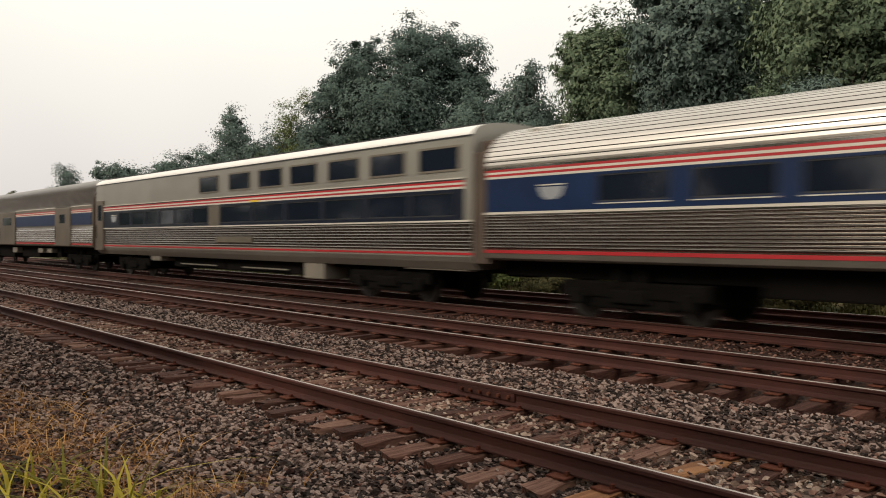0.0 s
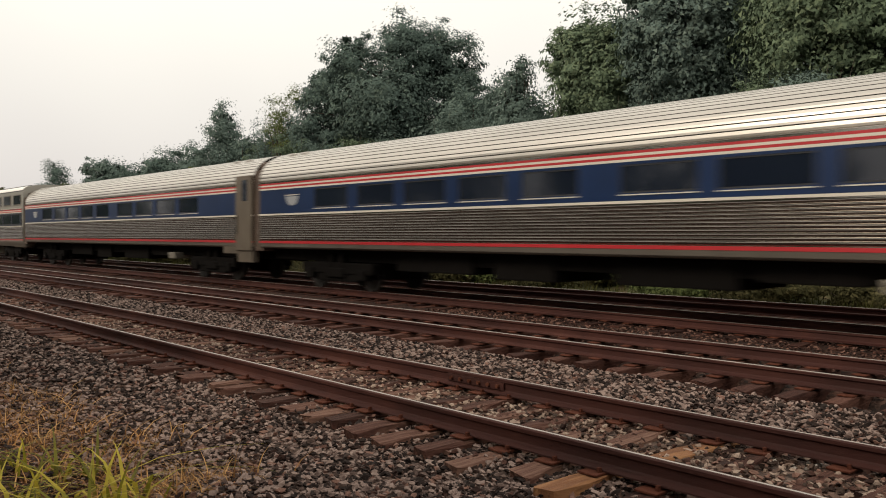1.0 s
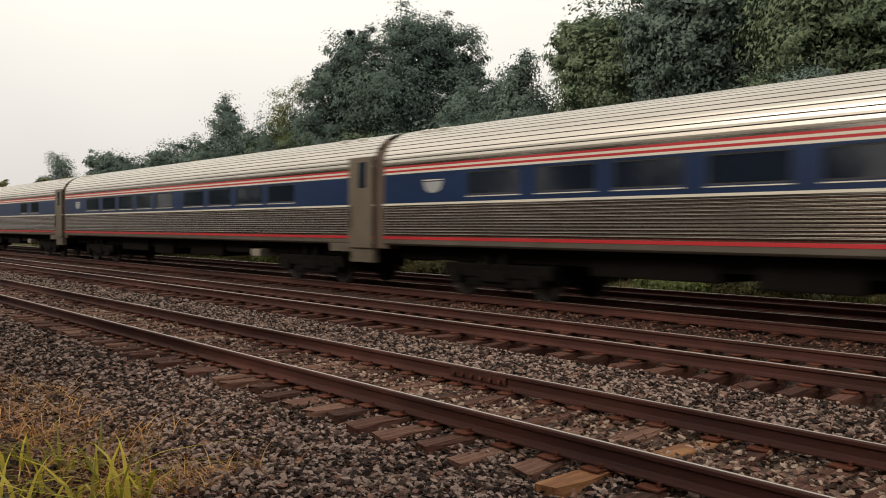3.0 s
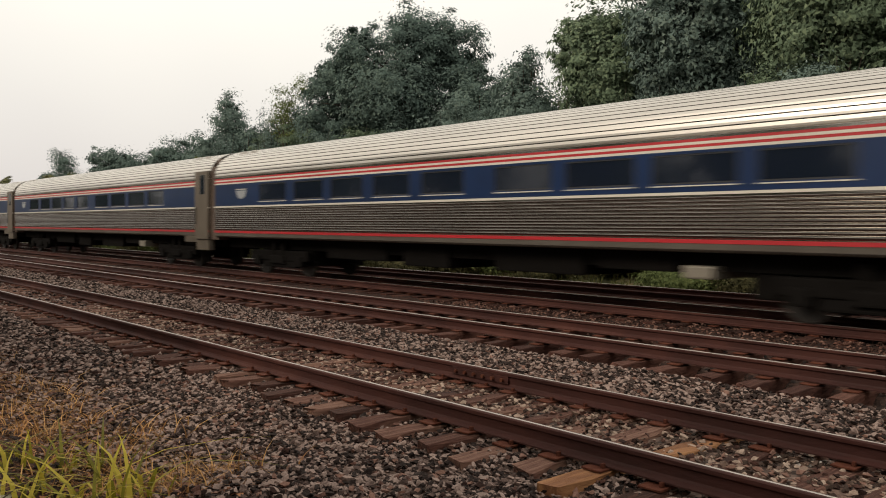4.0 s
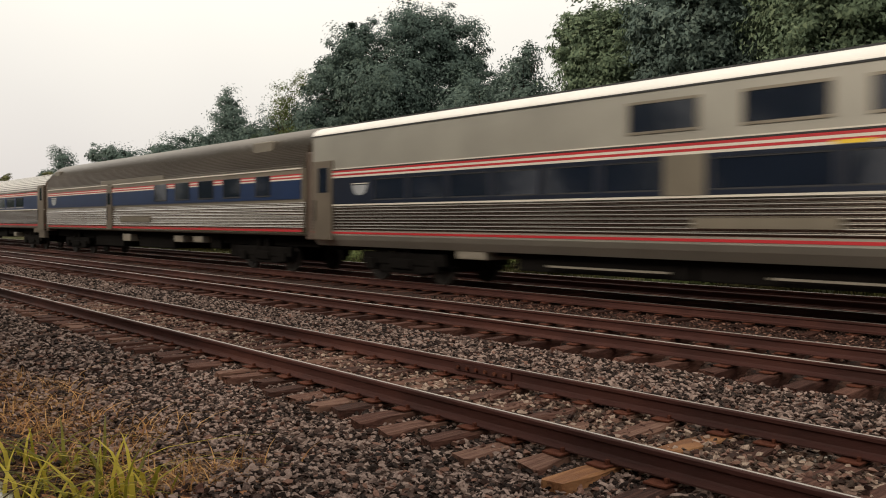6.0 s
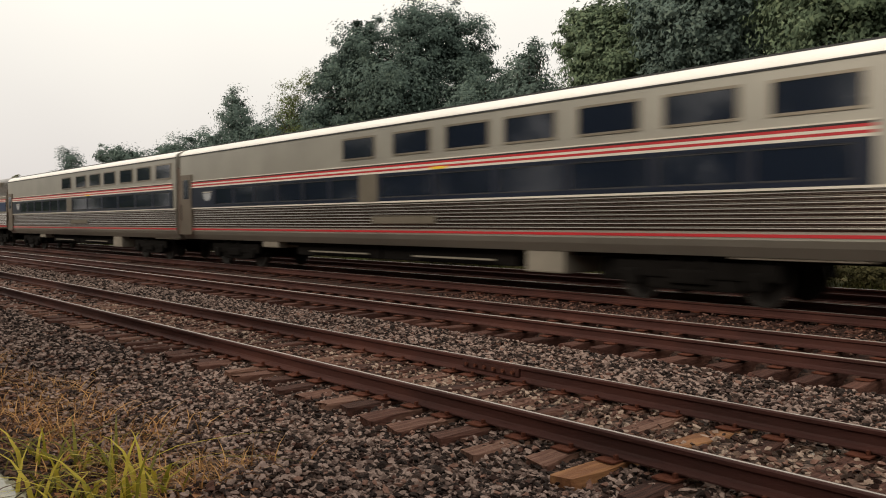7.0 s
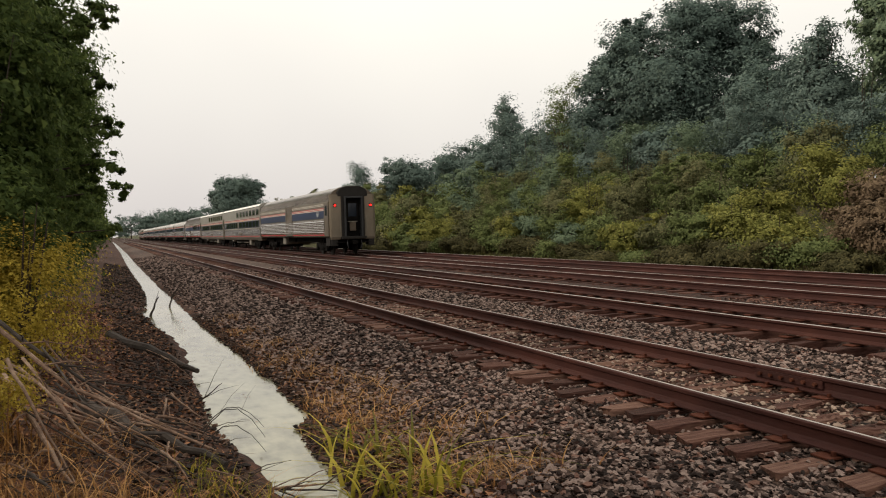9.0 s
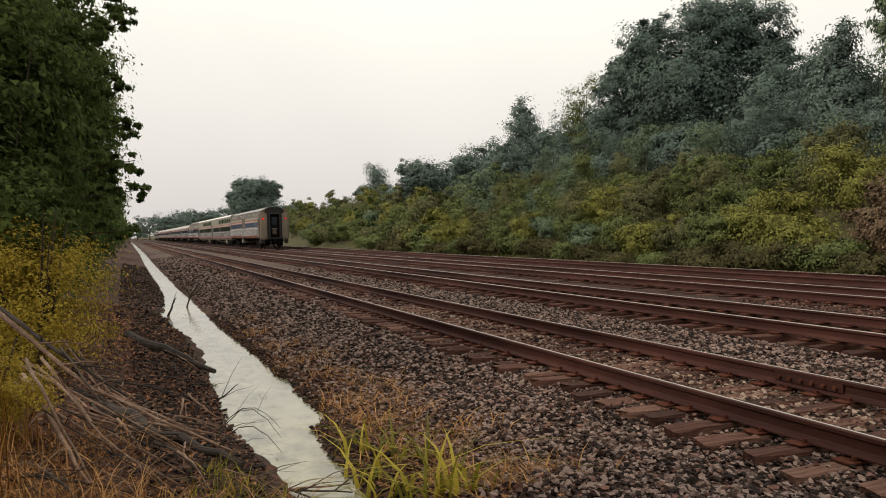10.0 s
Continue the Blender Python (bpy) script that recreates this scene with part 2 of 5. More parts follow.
def across(x, y):
    """Bends the cross-section so that its waterlines lie on the two shores."""
    if not -6.0 < x < -1.6:
        return x
    a = along(LEFT_SHORE, y) + 0.05 * bump_noise(0.0, y, 2.1, 13.0) + 0.035 * bump_noise(0.0, y, 6.5, 17.0)
    b = along(RIGHT_SHORE, y) + 0.04 * bump_noise(0.0, y, 2.7, 15.0) + 0.03 * bump_noise(0.0, y, 7.0, 19.0)
    if x < a:
        return -6.0 + (x + 6.0) * (-4.02 + 6.0) / (a + 6.0)
    if x < b:
        return -4.02 + (x - a) * (-3.05 + 4.02) / (b - a)
    return -3.05 + (x - b) * (-1.6 + 3.05) / (-1.6 - b)


def ground_height(x, y):
    x = across(x, y)
    if x <= PROFILE[0][0]:
        z = PROFILE[0][1]
    elif x >= PROFILE[-1][0]:
        z = PROFILE[-1][1]
    else:
        for (x0, z0), (x1, z1) in zip(PROFILE, PROFILE[1:]):
            if x0 <= x < x1:
                z = z0 + (z1 - z0) * (x - x0) / (x1 - x0)
                break
    if x < -1.0 and y < 6.2:
        f = min(1, (6.2 - y) / 1.2)
        low = -0.3 + 0.02 * (x + 5)
        z = z + (max(z, low) - z) * f
    if x < -1.0:
        wob = 0.03 if x > -4.3 else 0.075 if x > -8 else 0.3
        z += wob * bump_noise(x, y, 0.9, 3.0) + 0.035 * bump_noise(x, y, 3.3, 7.0)
    elif x < 15.2:
        z += 0.02 * bump_noise(x, y, 1.3, 5.0)
    else:
        z += min(0.5, (x - 15.2) * 0.1) * bump_noise(x, y, 0.25, 9.0)
    return z


def spaced(stops):
    out = []
    for a, b, step in stops:
        k = max(1, round((b - a) / step))
        out += [a + (b - a) * i / k for i in range(k)]
    return out + [stops[-1][1]]


def sheet(name, xs, ys, height, mat):
    verts = [(x, y, height(x, y)) for y in ys for x in xs]
    w = len(xs)
    faces = [(j * w + i, j * w + i + 1, (j + 1) * w + i + 1, (j + 1) * w + i) for j in range(len(ys) - 1) for i in range(w - 1)]
    me = bpy.data.meshes.new(name)
    me.from_pydata(verts, [], faces)
    me.polygons.foreach_set("use_smooth", [True] * len(faces))
    me.materials.append(mat)
    return new(name, me)


def ground_material():
    """Soil and leaf litter beside the ditch, ballast under the tracks, weeds on the far bank: by distance across the line."""
    m = bpy.data.materials.new("trackside_ground")
    m.use_nodes = True
    n, l = m.node_tree.nodes, m.node_tree.links
    p = n["Principled BSDF"]
    p.inputs["Roughness"].default_value = 0.95
    p.inputs["Specular IOR Level"].default_value = 0.35
    tc = n.new("ShaderNodeTexCoord")
    sp = n.new("ShaderNodeSeparateXYZ")
    l.new(tc.outputs["Object"], sp.inputs[0])
    wob = n.new("ShaderNodeTexNoise")
    wob.inputs["Scale"].default_value, wob.inputs["Detail"].default_value = 1.1, 4.0
    l.new(tc.outputs["Object"], wob.inputs["Vector"])

    def colour(scale, stops, detail=6.0, kind="ShaderNodeTexNoise"):
        t = n.new(kind)
        t.inputs["Scale"].default_value = scale
        if kind == "ShaderNodeTexNoise":
            t.inputs["Detail"].default_value = detail
        l.new(tc.outputs["Object"], t.inputs["Vector"])
        r = n.new("ShaderNodeValToRGB")
        e = r.color_ramp.elements
        e[0].position, e[0].color = stops[0][0], (*stops[0][1], 1)
        e[1].position, e[1].color = stops[-1][0], (*stops[-1][1], 1)
        for s, c in stops[1:-1]:
            e.new(s).color = (*c, 1)
        l.new(t.outputs["Color" if kind == "ShaderNodeTexVoronoi" else "Fac"], r.inputs["Fac"])
        return r.outputs["Color"], t

    soil, _ = colour(5.0, ((0.3, (0.02, 0.012, 0.009)), (0.5, (0.055, 0.025, 0.017)), (0.72, (0.15, 0.06, 0.034))))
    # shade in the gaps between loose stones is put into this darker gravel
    gravel, vor = colour(19.0, ((0.05, (0.008, 0.006, 0.005)), (0.5, (0.08, 0.059, 0.05)), (0.95, (0.22, 0.165, 0.142))), kind="ShaderNodeTexVoronoi")
    weeds, _ = colour(2.2, ((0.3, (0.03, 0.035, 0.016)), (0.5, (0.075, 0.075, 0.03)), (0.72, (0.14, 0.105, 0.055))))
    rusty, _ = colour(1.6, ((0.35, (0.9, 0.62, 0.5)), (0.65, (1.05, 0.95, 0.88))))

    def step(a, b):
        add = n.new("ShaderNodeMath")
        add.operation = "MULTIPLY_ADD"
        add.inputs[1].default_value = 1.6
        l.new(wob.outputs["Fac"], add.inputs[0])
        l.new(sp.outputs["X"], add.inputs[2])
        mr = n.new("ShaderNodeMapRange")
        mr.inputs["From Min"].default_value, mr.inputs["From Max"].default_value = a + 0.8, b + 0.8
        l.new(add.outputs[0], mr.inputs["Value"])
        return mr.outputs["Result"]

    def mixed(fac, a, b, mode="MIX"):
        mx = n.new("ShaderNodeMix")
        mx.data_type, mx.blend_type = "RGBA", mode
        if isinstance(fac, float):
            mx.inputs["Factor"].default_value = fac
        else:
            l.new(fac, mx.inputs["Factor"])
        l.new(a, mx.inputs["A"])
        l.new(b, mx.inputs["B"])
        return mx.outputs["Result"]

    gravel = mixed(0.8, gravel, rusty, "MULTIPLY")
    c = mixed(step(-2.9, -1.9), soil, gravel)
    stain, _ = colour(3.1, ((0.3, (0.26, 0.15, 0.115)), (0.7, (0.52, 0.34, 0.27))))
    oily = mixed(1.0, gravel, stain, "MULTIPLY")
    c = mixed(step(4.0, 4.9), c, oily)
    c = mixed(step(15.0, 16.4), c, weeds)
    c = mixed(step(-7.5, -9.5), c, weeds)
    l.new(c, p.inputs["Base Color"])
    b, bt = n.new("ShaderNodeBump"), n.new("ShaderNodeTexNoise")
    bt.inputs["Scale"].default_value, bt.inputs["Detail"].default_value = 16.0, 6.0
    b.inputs["Strength"].default_value, b.inputs["Distance"].default_value = 0.9, 0.06
    l.new(tc.outputs["Object"], bt.inputs["Vector"])
    l.new(bt.outputs["Fac"], b.inputs["Height"])
    l.new(b.outputs["Normal"], p.inputs["Normal"])
    return m


GROUND_XS = spaced(((-400, -60, 60), (-60, -12, 6), (-12, -6, 0.6), (-6, -4.3, 0.13), (-4.3, -2.6, 0.07), (-2.6, 0.4, 0.2), (0.4, 3.4, 0.5), (3.4, 6.5, 0.1), (6.5, 15, 0.75), (15, 26, 0.8), (26, 60, 4), (60, 400, 60)))
GROUND_YS = spaced(((-120, -4, 8), (-4, 3, 0.5), (3, 26, 0.13), (26, 45, 0.35), (45, 120, 1.5), (120, 400, 20), (400, 2500, 300)))
ground = sheet("ground", GROUND_XS, GROUND_YS, ground_height, ground_material())
tagged(ground, "brown soil, grey ballast gravel and weedy banks beside the railway", "ground", kind="structure")


def water_material():
    m = material("still_ditch_water", (0.3, 0.285, 0.2), 0.13, 0.0, 0.75, 2.6, (0.42, 0.4, 0.28), bump=0.05, bump_scale=5, spec=0.5, stretch=(1.6, 0.8, 1), coarse=0.35)
    return m


water = sheet("water", [-4.9, -4.2, -3.6, -3.0, -2.3], spaced(((5.2, 60, 5), (60, 400, 40))), lambda x, y: -0.57, water_material())
tagged(water, "still pale water in a narrow trackside ditch", "water", kind="structure")


# ---------- mesh helpers ----------
def mesh_of(name, bm, *mats):
    me = bpy.data.meshes.new(name)
    bm.to_mesh(me)
    bm.free()
    for mt in mats:
        me.materials.append(mt)
    return me


def part(name, bm, mat, parent, label=""):
    ob = new(name, bm if isinstance(bm, bpy.types.Mesh) else mesh_of(name, bm, mat))
    ob.parent = parent
    if label:
        tagged(ob, label)
    return ob


def box(bm, x0, x1, y0, y1, z0, z1, bevel=0.0):
    m = Matrix.Translation(((x0 + x1) / 2, (y0 + y1) / 2, (z0 + z1) / 2)) @ Matrix.Diagonal((abs(x1 - x0), abs(y1 - y0), abs(z1 - z0), 1))
    made = bmesh.ops.create_cube(bm, size=1, matrix=m)
    if bevel:
        edges = list({e for v in made["verts"] for e in v.link_edges})
        bmesh.ops.bevel(bm, geom=edges, offset=bevel, segments=2, profile=0.6, affect="EDGES")
    return bm


def boxed(*dims, bevel=0.0):
    return box(bmesh.new(), *dims, bevel=bevel)


def extruded(name, ring, y0, y1, mat, closed=True, caps=True):
    """A ring of (x, z) points drawn out along y."""
    k = len(ring)
    verts = [(x, y0, z) for x, z in ring] + [(x, y1, z) for x, z in ring]
    faces = [(i, (i + 1) % k, k + (i + 1) % k, k + i) for i in range(k if closed else k - 1)]
    if caps and closed:
        faces += [tuple(range(k - 1, -1, -1)), tuple(range(k, 2 * k))]
    me = bpy.data.meshes.new(name)
    me.from_pydata(verts, [], faces)
    me.materials.append(mat)
    bm = bmesh.new()
    bm.from_mesh(me)
    bmesh.ops.recalc_face_normals(bm, faces=bm.faces)
    bm.to_mesh(me)
    bm.free()
    return me


def tube(bm, points, radii, sides=6):
    """A tapered, bent stick through the points."""
    rings = []
    for i, p in enumerate(points):
        p = Vector(p)
        way = (Vector(points[min(i + 1, len(points) - 1)]) - Vector(points[max(i - 1, 0)])).normalized()
        a = way.cross(Vector((0.31, 0.17, 0.93))).normalized()
        b = way.cross(a)
        rings.append([bm.verts.new(p + (a * math.cos(q) + b * math.sin(q)) * radii[i]) for q in (2 * math.pi * s / sides for s in range(sides))])
    for r0, r1 in zip(rings, rings[1:]):
        for s in range(sides):
            bm.faces.new((r0[s], r0[(s + 1) % sides], r1[(s + 1) % sides], r1[s]))
    bm.faces.new(rings[0][::-1])
    bm.faces.new(rings[-1])
    return bm


# ---------- tracks ----------
TRACKS = ((0.0, 0.0), (4.46, 0.01), (8.84, 0.0), (12.45, 0.0))
GAUGE = 1.51
rng = random.Random(5)


def rail_ring(x):
    """A flat-bottomed rail, its head at z = 0, 0.17 m high."""
    half = [(0.0, -0.172), (0.07, -0.172), (0.07, -0.16), (0.02, -0.142), (0.009, -0.125), (0.009, -0.055), (0.034, -0.04), (0.036, -0.012), (0.028, -0.003), (0.012, -0.0005), (0.0, 0.0)]
    return [(x + a, z) for a, z in half] + [(x - a, z) for a, z in half[-2:0:-1]]


def rail_mesh(lowest):
    me = extruded("rail", rail_ring(0), -40, 900, RUST)
    me.materials.append(RAIL_TOP)
    for f in me.polygons:
        if f.normal.z > 0.9 and f.center.z > lowest:
            f.material_index = 1
    return me


def tie_mesh(k, mat):
    r = random.Random(k)
    bm = boxed(-1.3, 1.3, -0.104, 0.104, -0.19, 0.0)
    bmesh.ops.bevel(bm, geom=bm.edges[:], offset=0.014, segments=1, affect="EDGES")
    bmesh.ops.subdivide_edges(bm, edges=[e for e in bm.edges if abs(e.verts[0].co.x - e.verts[1].co.x) > 1.5], cuts=7)
    for v in bm.verts:
        v.co += Vector((r.uniform(-0.05, 0.04) if abs(v.co.x) > 1.2 else 0, r.uniform(-0.012, 0.012), r.uniform(-0.022, 0.006)))
    return mesh_of("tie", bm, mat)


RAIL_MESH = rail_mesh(-0.0025)
DULL_RAIL_MESH = rail_mesh(-0.001)
RUSTY_RAIL_MESH = rail_mesh(1.0)
TIE_MESHES = [tie_mesh(k, TIE) for k in range(5)]
TIE_DARK_MESHES = [tie_mesh(20 + k, TIE_DARK) for k in range(4)]
TIE_PALE_MESH = tie_mesh(9, TIE_PALE)
PLATE_MESH = mesh_of("tie_plate", boxed(-0.17, 0.17, -0.09, 0.09, 0, 0.016, bevel=0.004), PLATE)


SPIKE_MESH = mesh_of("spike", boxed(-0.016, 0.016, -0.014, 0.014, 0.01, 0.05, bevel=0.005), PLATE)


# uneven tie spacing before the viewer, fitted to the camera's view, two nearest tracks
VIEW_FITTED_TIES = ((3.12, 3.57, 4.07, 4.53, 5.0, 5.45, 5.94, 6.38, 6.74, 7.11, 7.62, 8.05, 8.47, 8.88, 9.46, 9.87, 10.3, 10.72, 11.2, 11.6, 12.0),
              (4.1, 4.67, 5.22, 5.82, 6.43, 7.02, 7.61, 8.26, 8.91, 9.45))


def track(index, x, z, near, far):
    """One track: two rails, ties, plates and spikes; the ties past the near stretch are joined."""
    base = new("railway_track")
    base.location = (x + GAUGE / 2, 0, z)
    tagged(base, ("rusty disused railway track on weathered wooden ties", "rusty railway track with buried wooden ties",
                  "railway track with worn rails carrying the train", "railway track beside the weedy bank")[index], "railway track", group="parallel railway tracks")
    for s in (-1, 1):
        r = part("rail", DULL_RAIL_MESH if index == 0 else RUSTY_RAIL_MESH if index == 3 and s < 0 else RAIL_MESH, None, base)
        r.location.x = s * GAUGE / 2
    y, rest = -4.0, []
    fitted = list(VIEW_FITTED_TIES[index]) if index < 2 else []
    while y < 260:
        step = rng.uniform(0.43, 0.5) if index == 0 else rng.uniform(0.56, 0.62)
        y = fitted.pop(0) if fitted and y + step > fitted[0] - 0.2 else y + step
        dz = rng.uniform(-0.02, 0.004) if index == 0 else rng.uniform(-0.03, 0.0)
        if index == 0:
            pale = any(abs(y - q) < 0.26 for q in (3.5,))
        else:
            pale = False
        if near < y < far:
            t = new("tie", TIE_PALE_MESH if pale else TIE_DARK_MESHES[rng.randrange(4)] if index else TIE_MESHES[rng.randrange(5)])
            t.parent = base
            t.location = (rng.uniform(-0.13, 0.09), y, -0.19 + dz)
            t.rotation_euler = (rng.uniform(-0.02, 0.02), rng.uniform(-0.008, 0.008), rng.uniform(-0.05, 0.05))
            if y < 34 and index < 3:
                for s in (-1, 1):
                    q = new("tie_plate", PLATE_MESH)
                    q.parent, q.location = t, (s * GAUGE / 2 - t.location.x, 0, 0.002)
                    if 0 < y < 17 and index == 0:
                        for side in (-1, 1):
                            k = new("spike", SPIKE_MESH)
                            k.parent, k.location = t, (s * GAUGE / 2 - t.location.x + side * 0.09, side * 0.05, 0.004)
        elif y > far:
            rest.append((y, rng.uniform(-0.05, 0.05)))
    verts, faces = [], []
    for y, s in rest:
        o = len(verts)
        for a in (-1.3, 1.3):
            for b in (-0.115, 0.115):
                for c in (-0.3, -0.2):
                    verts.append((a + s, y + b, c))
        faces += [tuple(o + i for i in f) for f in ((0, 1, 3, 2), (4, 6, 7, 5), (0, 4, 5, 1), (2, 3, 7, 6), (1, 5, 7, 3))]
    me = bpy.data.meshes.new("distant_tie")
    me.from_pydata(verts, [], faces)
    me.materials.append(TIE_DARK if index else TIE)
    d = new("distant_tie", me)
    d.parent = base
    tagged(d, kind="stuff")
    return base


for k, (x, z) in enumerate(TRACKS):
    base = track(k, x, z, -4, (90, 80, 70, 60)[k])
    if k == 0:
        # fishplates of the rail joint
        for s in (-1, 1):
            jb = boxed(GAUGE / 2 + s * 0.022 - 0.012, GAUGE / 2 + s * 0.022 + 0.012, 6.05, 6.95, -0.13, -0.045, bevel=0.004)
            part("joint_bar", jb, RUST, base, "rusty bolted joint bar")
        for q in range(6):
            b = bmesh.new()
            bmesh.ops.create_cone(b, cap_ends=True, segments=6, radius1=0.022, radius2=0.02, depth=0.03, matrix=Matrix.Translation((GAUGE / 2 - 0.05, 6.13 + q * 0.148, -0.088)) @ Matrix.Rotation(math.pi / 2, 4, "Y"))
            part("bolt", b, PLATE, base)


# ---------- ballast stones ----------
def shard_field(name, places, sizes, mat, seed, label, flat=0.6):
    """Many broken stones in one mesh."""
    r = np.random.default_rng(seed)
    count = len(places)
    octa = np.array([(1, 0, 0), (0, 1, 0), (-1, 0, 0), (0, -1, 0), (0.15, 0.1, 1), (-0.1, 0.1, -1), (0.75, 0.7, 0.55), (-0.7, -0.75, 0.5)], float)
    tri = np.array([(0, 6, 4), (6, 1, 4), (1, 2, 4), (2, 7, 4), (7, 3, 4), (3, 0, 4), (0, 5, 1), (1, 5, 2), (2, 5, 3), (3, 5, 0), (0, 1, 6), (2, 3, 7)])
    v = octa[None] * r.uniform(0.65, 1.25, (count, 8, 3))
    v *= sizes[:, None, None] * np.stack([r.uniform(0.8, 1.3, count), r.uniform(0.7, 1.1, count), r.uniform(flat - 0.15, flat + 0.25, count)], 1)[:, None]
    a, b = r.uniform(0, 2 * np.pi, count), r.uniform(-0.7, 0.7, count)
    ca, sa, cb, sb = np.cos(a)[:, None], np.sin(a)[:, None], np.cos(b)[:, None], np.sin(b)[:, None]
    x, y, z = v[..., 0], v[..., 1], v[..., 2]
    y, z = y * cb - z * sb, y * sb + z * cb
    x, y = x * ca - y * sa, x * sa + y * ca
    v = np.stack([x, y, z], -1) + places[:, None]
    f = (tri[None] + (np.arange(count) * 8)[:, None, None]).reshape(-1, 3)
    return tri_mesh(name, v.reshape(-1, 3), f, mat, label)


def tri_mesh(name, v, f, mat, label="", category="", parent=None, corners=3):
    me = bpy.data.meshes.new(name)
    me.vertices.add(len(v))
    me.vertices.foreach_set("co", v.astype(np.float32).ravel())
    me.loops.add(f.size)
    me.loops.foreach_set("vertex_index", f.astype(np.int32).ravel())
    me.polygons.add(len(f))
    me.polygons.foreach_set("loop_start", np.arange(0, f.size, corners, dtype=np.int32))
    me.polygons.foreach_set("use_smooth", np.zeros(len(f), dtype=bool))
    me.update(calc_edges=True)
    me.materials.append(mat)
    ob = new(name, me)
    if parent:
        ob.parent = parent
    if label:
        tagged(ob, label, category or "gravel", kind="stuff")
    return ob


def ballast(name, mat, seed, x0, x1, y0, y1, per_m2, size, label, keep):
    r = np.random.default_rng(seed)
    k = int((x1 - x0) * (y1 - y0) * per_m2)
    xs, ys = r.uniform(x0, x1, k), r.uniform(y0, y1, k)
    ok = r.uniform(0, 1, k) < np.array([keep(x, y) for x, y in zip(xs, ys)])
    xs, ys = xs[ok], ys[ok]
    sizes = size * r.uniform(0.55, 1.3, len(xs))
    zs = np.array([ground_height(x, y) for x, y in zip(xs, ys)]) + sizes * r.uniform(-0.2, 1.1, len(xs))
    shard_field(name, np.stack([xs, ys, zs], 1), sizes, mat, seed, label)


def on_shore(x, y):
    return 1.0 if ground_height(x, y) > -0.6 else 0.0


def on_shoulder(x, y):
    f = min(1.0, max(0.0, (x + 2.9) / 0.9))
    if -0.55 < x < 2.06:
        f *= 0.55
    return f * min(1.0, 1.25 * 11 / max(6.0, math.hypot(x + 4.9, y)))


ballast("ballast_gravel", STONE, 11, -3.0, 0.0, 2.2, 9.5, 1150, 0.026, "grey crushed stone ballast on the track shoulder", on_shoulder)
ballast("shoulder_ballast_gravel", STONE, 15, -3.0, 0.0, 9.5, 18, 480, 0.034, "grey crushed stone ballast farther down the shoulder", on_shoulder)
ballast("crib_ballast_gravel", STONE_TAN, 16, 0.0, 1.62, 1.8, 18, 420, 0.028, "dusty tan crushed stone ballast between the rails", on_shoulder)
ballast("inner_ballast_gravel", STONE, 27, 1.62, 3.86, 1.8, 15, 330, 0.032, "grey crushed stone ballast beside the first track", on_shoulder)
ballast("rusty_ballast_gravel", STONE_RED, 12, -2.6, 9.5, 1.5, 15, 170, 0.03, "rust-stained crushed stone ballast between the ties", lambda x, y: 0.8 if x < 3 else 0.08 if 3.8 < x < 4.7 else 0.55)
ballast("pale_rubble", STONE_PALE, 26, 1.3, 1.75, 2.6, 3.1, 260, 0.026, "pale broken stones in the crib between the rails", lambda x, y: 0.7)
ballast("mud_clods", CLOD, 21, -3.42, -2.75, 6.0, 22, 420, 0.026, "dark wet clods of mud along the ditch's edge", on_shore)
ballast("shore_clods", CLOD, 22, -4.9, -3.9, 6.0, 20, 240, 0.03, "dark wet clods and stones on the muddy shore", on_shore)
ballast("far_shoulder_gravel", STONE, 23, -2.9, 0.0, 18, 36, 170, 0.042, "grey crushed stone ballast along the far shoulder", lambda x, y: min(1.0, 0.35 + (x + 2.9) / 1.5))
ballast("distant_shoulder_gravel", STONE, 25, -2.9, 0.0, 36, 80, 55, 0.06, "grey crushed stone ballast far along the shoulder", lambda x, y: min(1.0, 0.3 + (x + 2.9) / 1.5))
ballast("far_shore_clods", CLOD, 24, -5.2, -3.7, 20, 60, 70, 0.05, "dark wet clods farther along the shore", on_shore)
ballast("middle_ballast_gravel", STONE, 13, 2.0, 3.86, 2.0, 22, 330, 0.029, "grey crushed stone ballast between two tracks", lambda x, y: 1.0)
ballast("outer_ballast_gravel", STONE, 14, -2.6, 4.3, 18, 42, 60, 0.04, "grey crushed stone ballast farther along the line", lambda x, y: 1.0)


# ---------- train ----------
TRACK_X = 8.84 + GAUGE / 2
SPEED, FIRST_GAP, PITCH = 35.85, 13.6, 26.0


def fluted(x, z0, z1, count, depth, ledge=0.3):
    """Points up a side with rounded ribs that stand proud by depth, each with a ledge turned to the sky."""
    out, step = [], (z1 - z0) / count
    for i in range(count):
        for f, d in ((0.0, 0.0), (0.1, 0.3), (0.4 * (1 - ledge), 0.62), (0.75 * (1 - ledge), 0.88), (1 - ledge, 1.0), (1 - 0.72 * ledge, 0.85), (1 - 0.38 * ledge, 0.5)):
            out.append((x - d * depth, z0 + (i + f) * step))
    return out + [(x, z1)]


